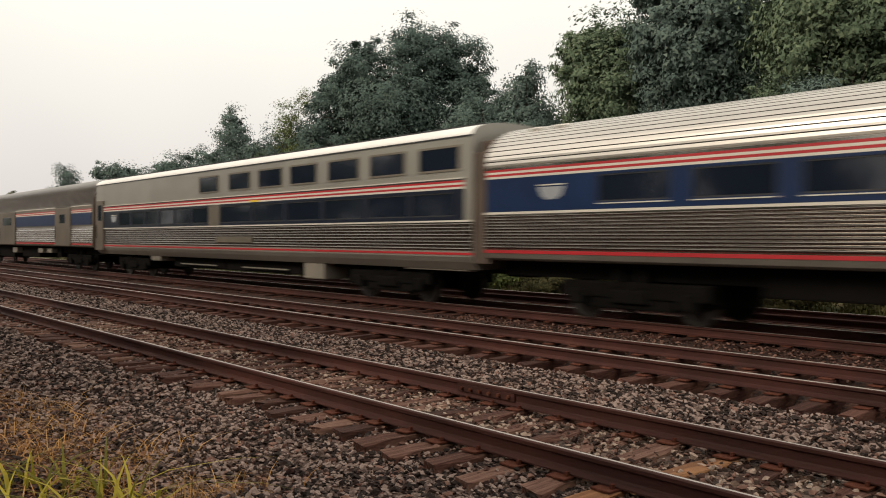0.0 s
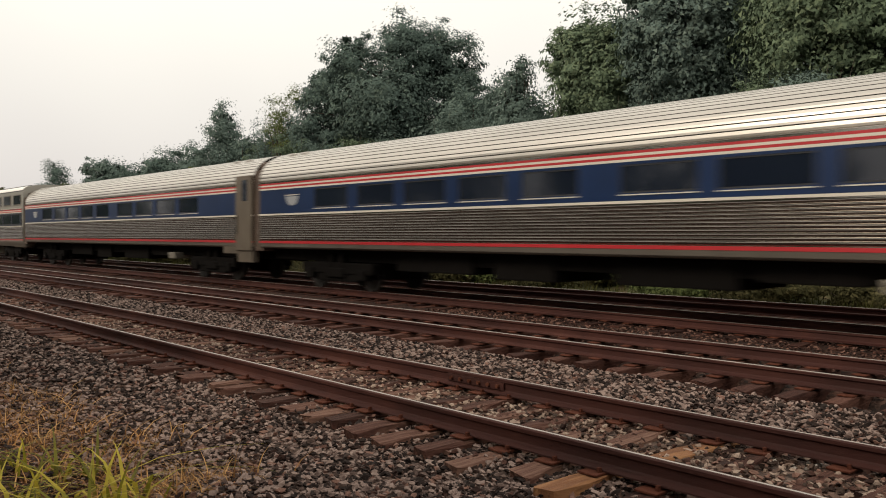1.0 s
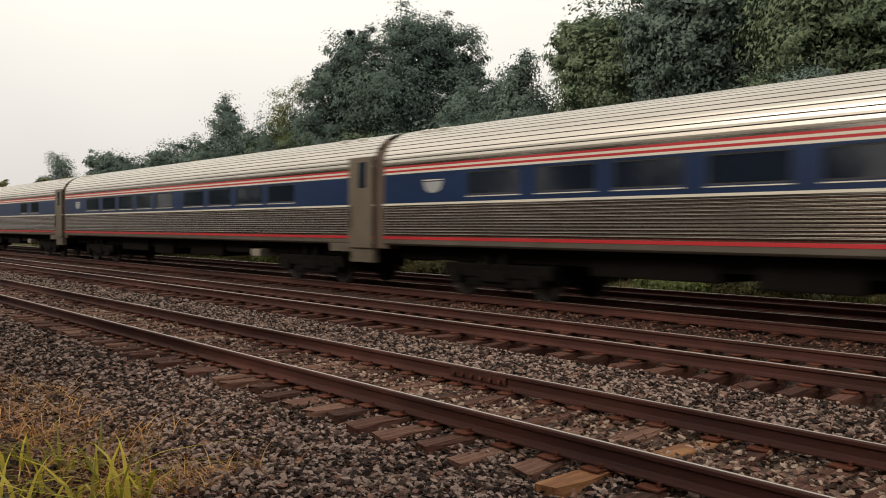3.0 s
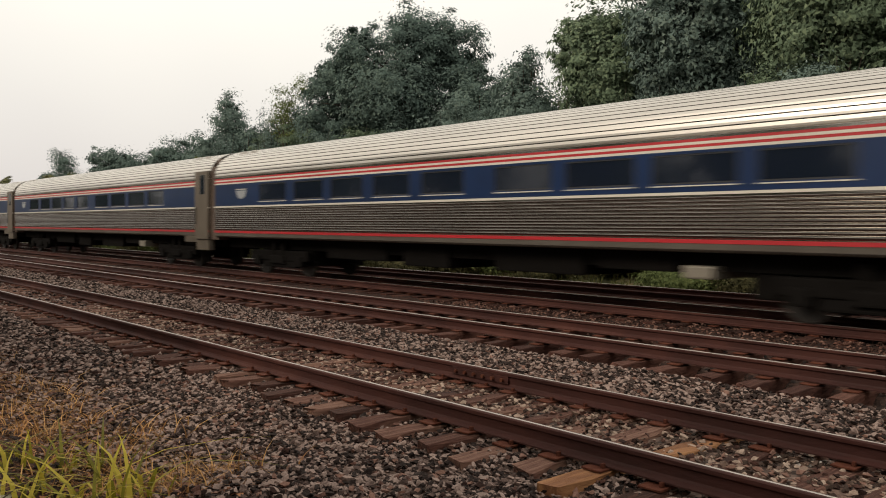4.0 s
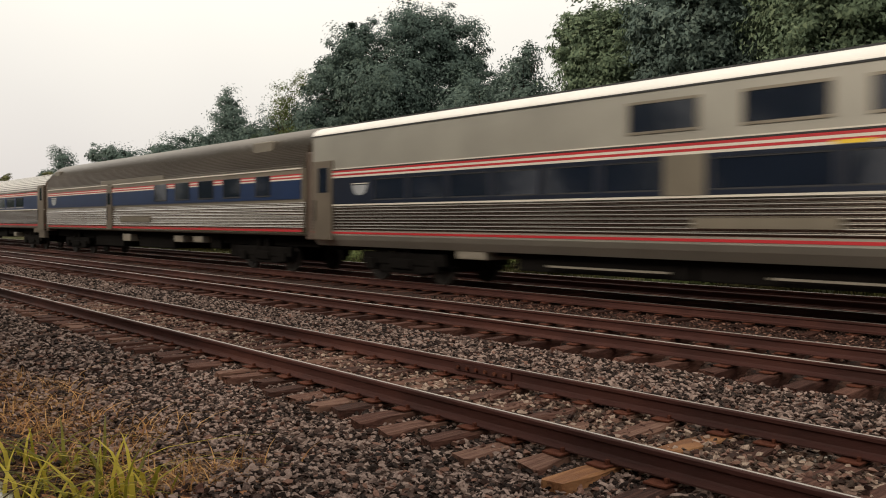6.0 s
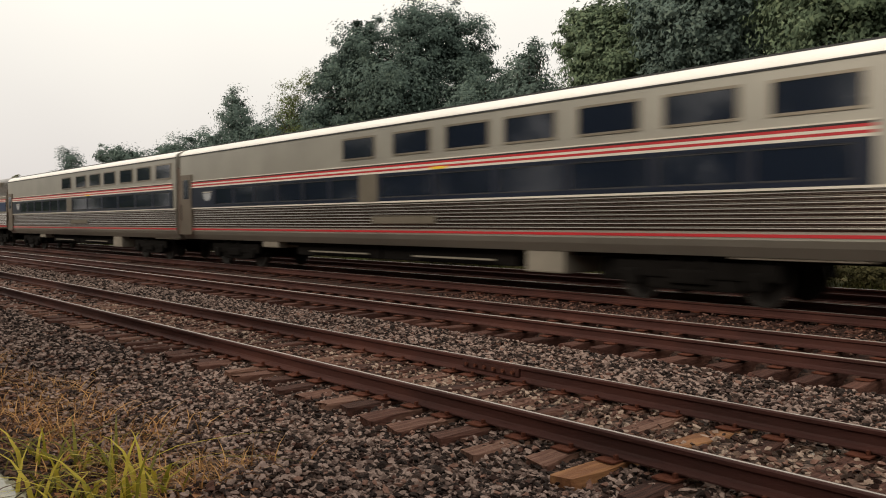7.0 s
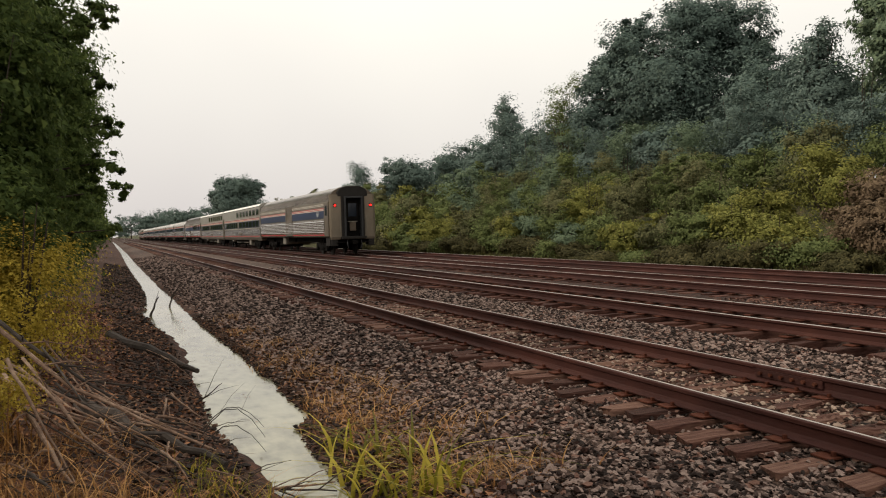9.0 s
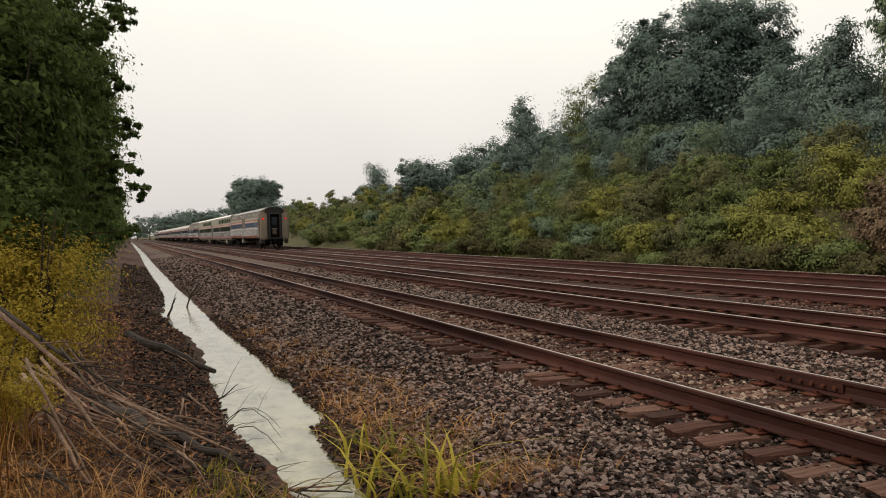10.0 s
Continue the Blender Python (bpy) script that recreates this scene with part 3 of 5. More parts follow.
def roof_arc(x0, z0, top, power=2.3, ribs=0, seam=0.02, depth=0.02, saw=False):
    """From the eaves to the ridge: plain, in flat strips with narrow seams between them, or finely corrugated (saw)."""
    curve = []
    for i in range(401):
        a = math.pi / 2 * i / 400
        curve.append(Vector((x0 * math.cos(a) ** (2 / power), z0 + (top - z0) * math.sin(a) ** (2 / power))))
    curve[-1].x = 0.0
    dist = [0.0]
    for p, q in zip(curve, curve[1:]):
        dist.append(dist[-1] + (q - p).length)

    def at(u, inward=0.0):
        k = max(1, next((i for i, v in enumerate(dist) if v >= u), 400))
        p, q = curve[k - 1], curve[k]
        way = (q - p).normalized()
        c = p.lerp(q, (u - dist[k - 1]) / max(1e-9, dist[k] - dist[k - 1]))
        return (c.x + way.y * inward, c.y - way.x * inward)

    out, total = [tuple(curve[0])], dist[-1]
    if not ribs:
        return [tuple(curve[i]) for i in range(0, 401, 20)]
    step = total / ribs
    for i in range(ribs):
        u = i * step
        if saw:
            out += [at(u + step * 0.08, depth), at(u + step * 0.3, depth * 0.45), at(u + step * 0.58), at(u + step * 0.8, depth * 0.4)]
        else:
            out += [at(u + seam * 0.2, depth), at(u + seam * 0.8, depth), at(u + seam), at(u + step * 0.5, -0.004), at(u + step - 0.001)]
    out.append((0.0, top))
    return out


def shell_ring(half):
    return half + [(-x, z) for x, z in half[::-1] if abs(x) > 1e-6]


def strip(name, y0, y1, z0, z1, x, mat, parent, thick=0.012, label="", sides=(-1, 1)):
    for s in sides:
        made = part(name, boxed(s * x, s * (x + thick), -y1, -y0, z0, z1), mat, parent, label)
    return made


def band(name, y0, y1, z0, z1, wz0, wz1, windows, x, mat, parent, thick=0.03):
    """A painted band along both sides, pierced by the windows, with a pane in each opening."""
    for s in (-1, 1):
        bm = bmesh.new()
        box(bm, s * x, s * (x + thick), -y1, -y0, z0, wz0)
        box(bm, s * x, s * (x + thick), -y1, -y0, wz1, z1)
        last = y0
        for a, b in windows:
            box(bm, s * x, s * (x + thick), -a, -last, wz0, wz1)
            last = b
        box(bm, s * x, s * (x + thick), -y1, -last, wz0, wz1)
        bmesh.ops.remove_doubles(bm, verts=bm.verts, dist=0.0005)
        part(name, bm, mat, parent)
    for a, b in windows:
        for s in (-1, 1):
            pane = part("window", boxed(s * x, s * (x + 0.008), -b, -a, wz0, wz1), GLASS, parent)
            rim = bmesh.new()
            for q0, q1, r0, r1 in ((a, b, wz0, wz0 + 0.03), (a, b, wz1 - 0.03, wz1), (a, a + 0.03, wz0 + 0.03, wz1 - 0.03), (b - 0.03, b, wz0 + 0.03, wz1 - 0.03)):
                box(rim, s * x, s * (x + 0.02), -q1, -q0, r0, r1)
            part("gasket", rim, GASKET, pane)


def wheel_mesh():
    bm = bmesh.new()
    turn = Matrix.Rotation(math.pi / 2, 4, "Y")
    bmesh.ops.create_cone(bm, cap_ends=True, segments=32, radius1=0.455, radius2=0.445, depth=0.12, matrix=Matrix.Translation((0, 0, 0.455)) @ turn)
    bmesh.ops.create_cone(bm, cap_ends=True, segments=24, radius1=0.14, radius2=0.14, depth=0.24, matrix=Matrix.Translation((0, 0, 0.455)) @ turn)
    return mesh_of("wheel", bm, WHEEL)


WHEEL_MESH = wheel_mesh()


def bogie(parent, y):
    bm = bmesh.new()
    for s in (-1, 1):
        box(bm, s * 0.98, s * 1.14, y - 1.75, y + 1.75, 0.46, 0.78, bevel=0.04)
        box(bm, s * 0.9, s * 1.1, y - 1.0, y + 1.0, 0.24, 0.5, bevel=0.05)
        box(bm, s * 0.95, s * 1.18, y - 0.45, y + 0.45, 0.36, 0.62, bevel=0.04)
        for e in (-1.3, 1.3):
            box(bm, s * 0.97, s * 1.2, y + e - 0.2, y + e + 0.2, 0.3, 0.62, bevel=0.05)
    box(bm, -1.0, 1.0, y - 0.28, y + 0.28, 0.55, 0.95, bevel=0.04)
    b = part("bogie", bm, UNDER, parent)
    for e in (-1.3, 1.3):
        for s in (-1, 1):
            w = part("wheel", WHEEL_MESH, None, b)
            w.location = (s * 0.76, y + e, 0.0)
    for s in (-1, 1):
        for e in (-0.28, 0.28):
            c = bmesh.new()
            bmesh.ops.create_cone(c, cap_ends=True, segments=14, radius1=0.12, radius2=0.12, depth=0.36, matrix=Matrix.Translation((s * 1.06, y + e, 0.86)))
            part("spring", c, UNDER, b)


def gangway(parent, y):
    """Half of the passage between two cars: a folded brown diaphragm out to the sides, with the buffer plate and coupler below."""
    bm = bmesh.new()
    for s in (-1, 1):
        for k in (-0.06, 0.06):
            box(bm, s * 1.0, s * 1.42, y + k - 0.058, y + k + 0.058, 1.05, 3.62, bevel=0.025)
    box(bm, -1.2, 1.2, y - 0.12, y + 0.12, 3.55, 3.9, bevel=0.05)
    part("gangway", bm, DIAPHRAGM, parent, "brown folded diaphragm between the cars")
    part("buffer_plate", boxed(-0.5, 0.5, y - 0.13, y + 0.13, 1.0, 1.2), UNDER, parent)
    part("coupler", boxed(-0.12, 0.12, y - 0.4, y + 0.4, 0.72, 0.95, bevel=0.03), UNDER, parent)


def underfloor(parent, boxes):
    far = 25.2 if "baggage" in parent.name else 26 - END
    # wide dark boxes fill the see-through gaps beneath the floor
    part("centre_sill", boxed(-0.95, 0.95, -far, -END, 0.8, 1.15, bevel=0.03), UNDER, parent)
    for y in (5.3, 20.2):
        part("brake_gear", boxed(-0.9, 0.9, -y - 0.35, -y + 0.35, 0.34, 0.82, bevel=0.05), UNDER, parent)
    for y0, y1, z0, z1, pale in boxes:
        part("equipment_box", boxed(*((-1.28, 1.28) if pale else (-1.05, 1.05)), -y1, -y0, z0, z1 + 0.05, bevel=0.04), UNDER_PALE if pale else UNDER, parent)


def badge(parent, y, z, x, size=0.36):
    """Pale emblem, a plain shield-like shape."""
    for s in (-1, 1):
        bm = bmesh.new()
        pts = [(-size, size * 0.32), (size, size * 0.32), (size * 0.72, -size * 0.22), (size * 0.3, -size * 0.42), (-size * 0.3, -size * 0.42), (-size * 0.72, -size * 0.22)]
        a = [bm.verts.new((s * (x + 0.008), -y + p, z + q)) for p, q in pts]
        bm.faces.new(a if s > 0 else a[::-1])
        bmesh.ops.solidify(bm, geom=bm.faces[:], thickness=0.006)
        part("emblem", bm, EMBLEM, parent, "pale grey emblem on the blue band")
    strip("emblem_line", y - size, y + size, z + size * 0.4, z + size * 0.47, x, WHITE, parent, 0.01)


def side_door(parent, y0, y1, z0, z1, x, glass, label="grey vestibule door"):
    ya, yb, za, zb = glass
    for s in (-1, 1):
        d = part("door", boxed(s * (x - 0.01), s * (x + 0.06), -y1, -y0, z0, z1, bevel=0.015), DOOR_STEEL, parent, label)
        part("door_window", boxed(s * (x + 0.045), s * (x + 0.066), -yb, -ya, za, zb, bevel=0.004), GLASS, d)
        part("door_handle", boxed(s * (x + 0.06), s * (x + 0.085), -y0 - 0.12, -y0 - 0.08, 1.6, 2.2), WHEEL, d)


END = 0.22
COACH_WINDOWS = ((3.4, 5.05), (5.5, 7.1), (7.5, 9.05), (9.5, 11.05), (11.5, 13.05), (14.05, 15.72), (16.1, 17.8), (18.16, 19.9), (20.25, 21.85))
CAFE_WINDOWS = ((4.16, 5.8), (6.43, 7.6), (7.92, 9.04), (9.6, 11.4), (18.3, 19.6), (20.36, 21.78))


def coach(windows, label):
    base = tagged(new("passenger_coach"), label, "train car", group="cars of the passing train")
    half = [(-1.2, 1.14), (-1.44, 1.16), (-1.485, 1.2), (-1.5, 1.3), (-1.5, 1.38)] + fluted(-1.5, 1.4, 2.14, 11, 0.026, 0.3) + [(-1.5, 2.16), (-1.5, 3.2)]
    arc = roof_arc(-1.5, 3.2, 4.2, 2.25, 16, 0.022, 0.03)
    ring = shell_ring(half + arc[1:])
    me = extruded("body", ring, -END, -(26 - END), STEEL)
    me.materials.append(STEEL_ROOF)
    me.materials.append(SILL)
    me.materials.append(SEAM_SHADE)
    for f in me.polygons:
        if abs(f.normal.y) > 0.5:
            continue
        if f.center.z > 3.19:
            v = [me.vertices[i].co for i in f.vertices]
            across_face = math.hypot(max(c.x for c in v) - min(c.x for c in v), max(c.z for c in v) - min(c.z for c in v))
            # narrow groove faces take the painted shade colour
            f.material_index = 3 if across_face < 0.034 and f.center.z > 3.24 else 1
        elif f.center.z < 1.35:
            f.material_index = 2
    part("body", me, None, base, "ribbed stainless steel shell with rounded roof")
    x = 1.5
    strip("sill_stripe", END, 26 - END, 1.31, 1.38, x - 0.002, RED, base, 0.012, "red sill stripe")
    strip("belt_rail", END, 26 - END, 2.165, 2.215, x, WHITE, base, 0.035, "bright belt rail")
    band("window_band", END + 0.06, 24.66, 2.217, 2.95, 2.36, 2.9, windows, x, BLUE, base)
    strip("white_stripe", END + 0.06, 24.66, 2.952, 3.0, x, WHITE, base, 0.03)
    strip("red_stripe", END + 0.06, 24.66, 3.002, 3.05, x, RED, base, 0.03)
    strip("upper_white_stripe", END + 0.06, 24.66, 3.052, 3.1, x, WHITE, base, 0.03)
    strip("upper_red_stripe", END + 0.06, 24.66, 3.102, 3.15, x, RED, base, 0.03)
    for a, b in windows:
        strip("window_sill", a, b, 2.318, 2.338, x + 0.03, WHITE, base, 0.012)
    badge(base, 2.2, 2.6, x + 0.03)
    side_door(base, 24.7, 25.76, 1.06, 3.48, x, (25.15, 25.5, 2.66, 3.34))
    strip("step_box", 24.75, 25.74, 0.68, 1.055, 1.3, DOOR_STEEL, base, 0.2)
    strip("end_skirt", 23.7, 24.69, 0.95, 1.18, 1.4, DOOR_STEEL, base, 0.08)
    for y in (1.2, 1.9, 23.6, 24.4):
        part("roof_hatch", boxed(-0.95, -0.55, -y - 0.18, -y + 0.18, 3.98, 4.1, bevel=0.03), STEEL_ROOF, base)
    for y in (-3.9, -22.1):
        bogie(base, y)
    for y in (-0.13, -25.87):
        gangway(base, y)
    underfloor(base, ((6.6, 9.5, 0.62, 1.1, False), (10.2, 12.0, 0.55, 1.1, False), (13.6, 16.2, 0.58, 1.1, False), (16.6, 18.4, 0.75, 1.1, False), (18.7, 19.3, 0.66, 0.85, True)))
    return base


def sleeper(label):
    base = tagged(new("sleeping_car"), label, "train car", group="cars of the passing train")
    half = [(-1.3, 0.9), (-1.44, 1.08), (-1.5, 1.2), (-1.5, 1.33)] + fluted(-1.5, 1.34, 2.0, 8, 0.03, 0.34) + [(-1.5, 2.02), (-1.5, 3.2), (-1.5, 4.03)]
    arc = roof_arc(-1.5, 4.03, 4.4, 2.2)
    me = extruded("body", shell_ring(half + arc[1:]), -END, -(26 - END), STEEL)
    for mt in (WHITE_ROOF, GREY_PANEL):
        me.materials.append(mt)
    for f in me.polygons:
        if abs(f.normal.y) < 0.5:
            f.material_index = 1 if f.center.z > 4.04 else 2 if f.center.z > 2.1 or f.center.z < 1.35 else 0
        else:
            f.material_index = 2
    part("body", me, None, base, "smooth grey upper side, ribbed lower side, pale roof")
    x = 1.5
    for side in (-1, 1):
        part("roof_rib", boxed(side * 0.99, side * 1.04, -(26 - END - 0.1), -END - 0.1, 4.28, 4.35), GASKET, base, "dark rib along the roof")
    strip("eaves_rail", END, 26 - END, 4.0, 4.035, x, GASKET, base, 0.02)
    strip("sill_stripe", END, 26 - END, 1.245, 1.3, x - 0.002, RED, base, 0.012)
    strip("belt_rail", 1.3, 26 - END, 2.02, 2.06, x, WHITE, base, 0.03)
    low = [(3.2 + 1.5 * i, 4.55 + 1.5 * i) for i in range(6)] + [(13.05, 15.2), (15.35, 17.3), (17.45, 19.4), (19.55, 21.5), (21.65, 23.4), (23.55, 25.2)]
    band("window_band", 1.3, 26 - END - 0.3, 2.062, 2.79, 2.15, 2.72, low, x, CHARCOAL, base)
    strip("pillar", 12.1, 12.95, 2.065, 2.788, x + 0.03, STEEL_PLAIN, base, 0.012, "grey steel panel")
    for z0, mt, nm in ((2.792, WHITE, "white_stripe"), (2.842, RED, "red_stripe"), (2.892, WHITE, "upper_white_stripe"), (2.942, RED, "upper_red_stripe"), (3.0, GASKET, "rain_strip"), (3.03, WHITE, "bright_rail")):
        strip(nm, 1.3, 26 - END - 0.3, z0, z0 + (0.048 if z0 < 2.99 else 0.025), x, mt, base, 0.03)
    for a in (11.33, 13.65, 15.72, 17.7, 19.8, 21.82, 23.88):
        for s in (-1, 1):
            pane = part("upper_window", boxed(s * (x - 0.02), s * (x + 0.012), -a - 1.42, -a, 3.27, 3.78, bevel=0.004), GLASS, base)
            rim = bmesh.new()
            for q0, q1, r0, r1 in ((a - 0.05, a + 1.47, 3.22, 3.27), (a - 0.05, a + 1.47, 3.78, 3.83), (a - 0.05, a, 3.27, 3.78), (a + 1.42, a + 1.47, 3.27, 3.78)):
                box(rim, s * x, s * (x + 0.025), -q1, -q0, r0, r1)
            part("window_frame", rim, STEEL_PLAIN, pane)
    badge(base, 2.6, 2.45, x + 0.03)
    strip("yellow_mark", 15.15, 15.75, 2.8, 2.86, x + 0.03, YELLOW, base, 0.008, "small yellow mark")
    strip("service_panel", 12.7, 15.3, 1.48, 1.66, x, STEEL_PLAIN, base, 0.045, "plain grey panel in the ribs")
    side_door(base, END + 0.1, 1.28, 1.06, 3.3, x, (0.6, 1.1, 2.4, 3.1))
    for y in (-3.9, -22.1):
        bogie(base, y)
    for y in (-0.13, -25.87):
        gangway(base, y)
    underfloor(base, ((6.2, 7.2, 0.7, 1.0, True), (8.0, 12.4, 0.5, 1.05, False), (12.5, 17.6, 0.5, 1.05, False), (18.1, 19.2, 0.42, 1.05, True), (23.0, 25.4, 0.85, 1.0, True)))
    for y in (9.0, 14.0):
        part("pipe", boxed(-1.2, -1.16, -y - 3.0, -y, 0.62, 0.66), UNDER_PALE, base, "pale pipe under the floor")
    return base


def heritage(label, diner, doors=()):
    """Fluted steel car: the dining car with windows or the baggage car with a sliding door."""
    base = tagged(new("crew_car" if doors else "dining_car" if diner else "baggage_car"), label, "train car", group="cars of the passing train")
    rib0, rib1, blue0, blue1 = (1.34, 2.2, 2.25, 2.82) if diner else (1.4, 2.36, 2.4, 2.88)
    roof0 = 3.16 if diner else 3.46
    half = [(-1.2, 1.14), (-1.46, 1.17), (-1.5, 1.22), (-1.5, rib0)] + fluted(-1.5, rib0 + 0.01, rib1 - 0.15, 7, 0.045, 0.4)[:-1] + fluted(-1.5, rib1 - 0.14, rib1 - 0.05, 2, 0.014, 0.4) + [(-1.5, rib1 + 0.01), (-1.5, roof0)]
    arc = roof_arc(-1.5, roof0, 4.52 if diner else 4.42, 2.2, 40, depth=0.03, saw=True)
    length = 26 if diner else 25.2
    me = extruded("body", shell_ring(half + arc[1:]), -END, -(length - (END if diner else 0.02)), STEEL_BRIGHT)
    for mt in (STEEL_DULL if diner else STEEL_MID, STEEL_PLAIN, SILL, END_STEEL):
        me.materials.append(mt)
    for f in me.polygons:
        if abs(f.normal.y) > 0.5:
            f.material_index = 4
        elif f.center.z > roof0:
            f.material_index = 1
        elif f.center.z > rib1 - 0.05:
            f.material_index = 2
        elif f.center.z < 1.215:
            f.material_index = 3
    part("body", me, None, base, "fluted stainless steel shell with a finely ribbed roof")
    x, rear = 1.5, length - (0.4 if diner else 1.15)
    lead = bool(doors)
    doors = doors or (((9.3, 9.95),) if diner else ((11.6, 14.2),))
    windows = ((14.7, 15.83), (16.66, 17.86), (18.68, 19.82), (20.63, 21.8), (22.89, 23.78)) if diner and not lead else ()
    edges = [END + 0.3] + [y for d in doors for y in d] + [rear]
    spans = list(zip(edges[::2], edges[1::2]))
    for y0, y1 in spans:
        band("window_band", y0, y1, blue0, blue1, blue0 + 0.05, blue1 - 0.004, (), x, BLUE, base)
        strip("sill_stripe", y0, y1, 1.27, 1.335 if diner else 1.345, x, RED, base, 0.012, "red sill stripe")
        top = blue1 + 0.002
        for mt, nm in ((WHITE, "white_stripe"), (RED, "red_stripe"), (WHITE, "upper_white_stripe"), (RED, "upper_red_stripe")):
            strip(nm, y0, y1, top, top + 0.042, x, mt, base, 0.03)
            top += 0.044
        strip("bright_rail", y0, y1, roof0 - (0.02 if diner else 0.19), roof0 + (0.02 if diner else -0.15), x, WHITE, base, 0.03)
        if not diner:
            strip("lower_bright_rail", y0, y1, roof0 - 0.27, roof0 - 0.235, x, WHITE, base, 0.03)
    for a, b in windows:
        for s in (-1, 1):
            pane = part("window", boxed(s * (x + 0.028), s * (x + 0.04), -b, -a, blue0 + 0.14, blue1 + 0.18, bevel=0.004), GLASS, base)
            rim = bmesh.new()
            for q0, q1, r0, r1 in ((a - 0.04, b + 0.04, blue0 + 0.1, blue0 + 0.14), (a - 0.04, a, blue0 + 0.14, blue1 + 0.18), (b, b + 0.04, blue0 + 0.14, blue1 + 0.18)):
                box(rim, s * (x + 0.028), s * (x + 0.05), -q1, -q0, r0, r1)
            part("gasket", rim, GASKET, pane)
    if lead:
        for y0, y1 in doors:
            side_door(base, y0 + 0.1, y1 - 0.1, 1.2, 3.1, x, (y0 + 0.9, y1 - 0.9, 2.35, 2.8), "wide plain grey steel door")
    elif diner:
        side_door(base, 9.3, 9.95, 1.2, 3.1, x, (9.42, 9.83, 2.3, 2.8), "narrow grey kitchen door")
        strip("service_panel", 11.0, 14.2, 1.55, 1.75, x, STEEL_PLAIN, base, 0.06, "pale service panel in the ribs")
        strip("roof_panel", 8.5, 15.5, 3.2, 3.36, 1.475, STEEL_PLAIN, base, 0.03)
        part("roof_vent", boxed(-1.35, -0.9, -23.6, -22.4, 3.75, 4.12, bevel=0.03), STEEL_PLAIN, base, "pale roof vent")
        part("roof_vent", boxed(-1.3, -0.95, -1.75, -1.0, 3.85, 4.12, bevel=0.03), STEEL_PLAIN, base)
        badge(base, 1.55, 2.54, x + 0.03, 0.42)
    else:
        leaf = fluted(-x - 0.004, 1.26, 3.4, 30, 0.017, 0.3)
        ring = leaf + [(-1.2, 3.4), (-1.2, 1.26)]
        for s in (-1, 1):
            frame_bm = bmesh.new()
            for y0, y1, z0, z1 in ((11.62, 12.1, 1.24, 3.45), (13.98, 14.2, 1.24, 3.45), (12.1, 13.98, 3.42, 3.5)):
                box(frame_bm, s * (x - 0.01), s * (x + 0.032), -y1, -y0, z0, z1)
            d = part("sliding_door", frame_bm, DOOR_STEEL, base, "ribbed sliding baggage door in a plain steel frame")
            part("door_leaf", extruded("door_leaf", [(-s * a, b) for a, b in ring], -13.98, -12.1, DOOR_STEEL), None, d)
        strip("threshold", 11.6, 14.2, 1.2, 1.24, x, UNDER, base, 0.09)
        # vestibule and rear end
        side_door(base, 24.08, 25.16, 1.22, 3.38, x, (24.42, 24.9, 2.55, 3.2), "plain steel vestibule side with a dark window")
        rear_end(base, length)
        strip("step_well", 24.05, 25.1, 0.62, 1.15, 1.2, SKIRT, base, 0.24, "dark step well under the vestibule")
        badge(base, 22.3, 2.64, x + 0.03, 0.34)
        part("marker_lamp_bracket", boxed(-0.1, 0.1, -20.0, -19.8, 4.38, 4.5, bevel=0.02), STEEL_PLAIN, base)
    for y in (-3.9, -(length - 3.4)):
        bogie(base, y)
    gangway(base, -0.13)
    if diner:
        gangway(base, -25.87)
        underfloor(base, ((6.4, 10.0, 0.45, 1.1, False), (10.5, 11.4, 0.72, 0.98, True), (11.8, 15.4, 0.5, 1.1, False), (15.9, 16.7, 0.78, 0.98, True), (17.6, 18.4, 0.8, 0.98, True), (18.6, 19.4, 0.6, 1.1, False)))
    else:
        underfloor(base, ((6.8, 8.9, 0.5, 1.1, False), (9.2, 10.3, 0.6, 1.1, True), (10.4, 13.0, 0.8, 1.15, False)))
    return base


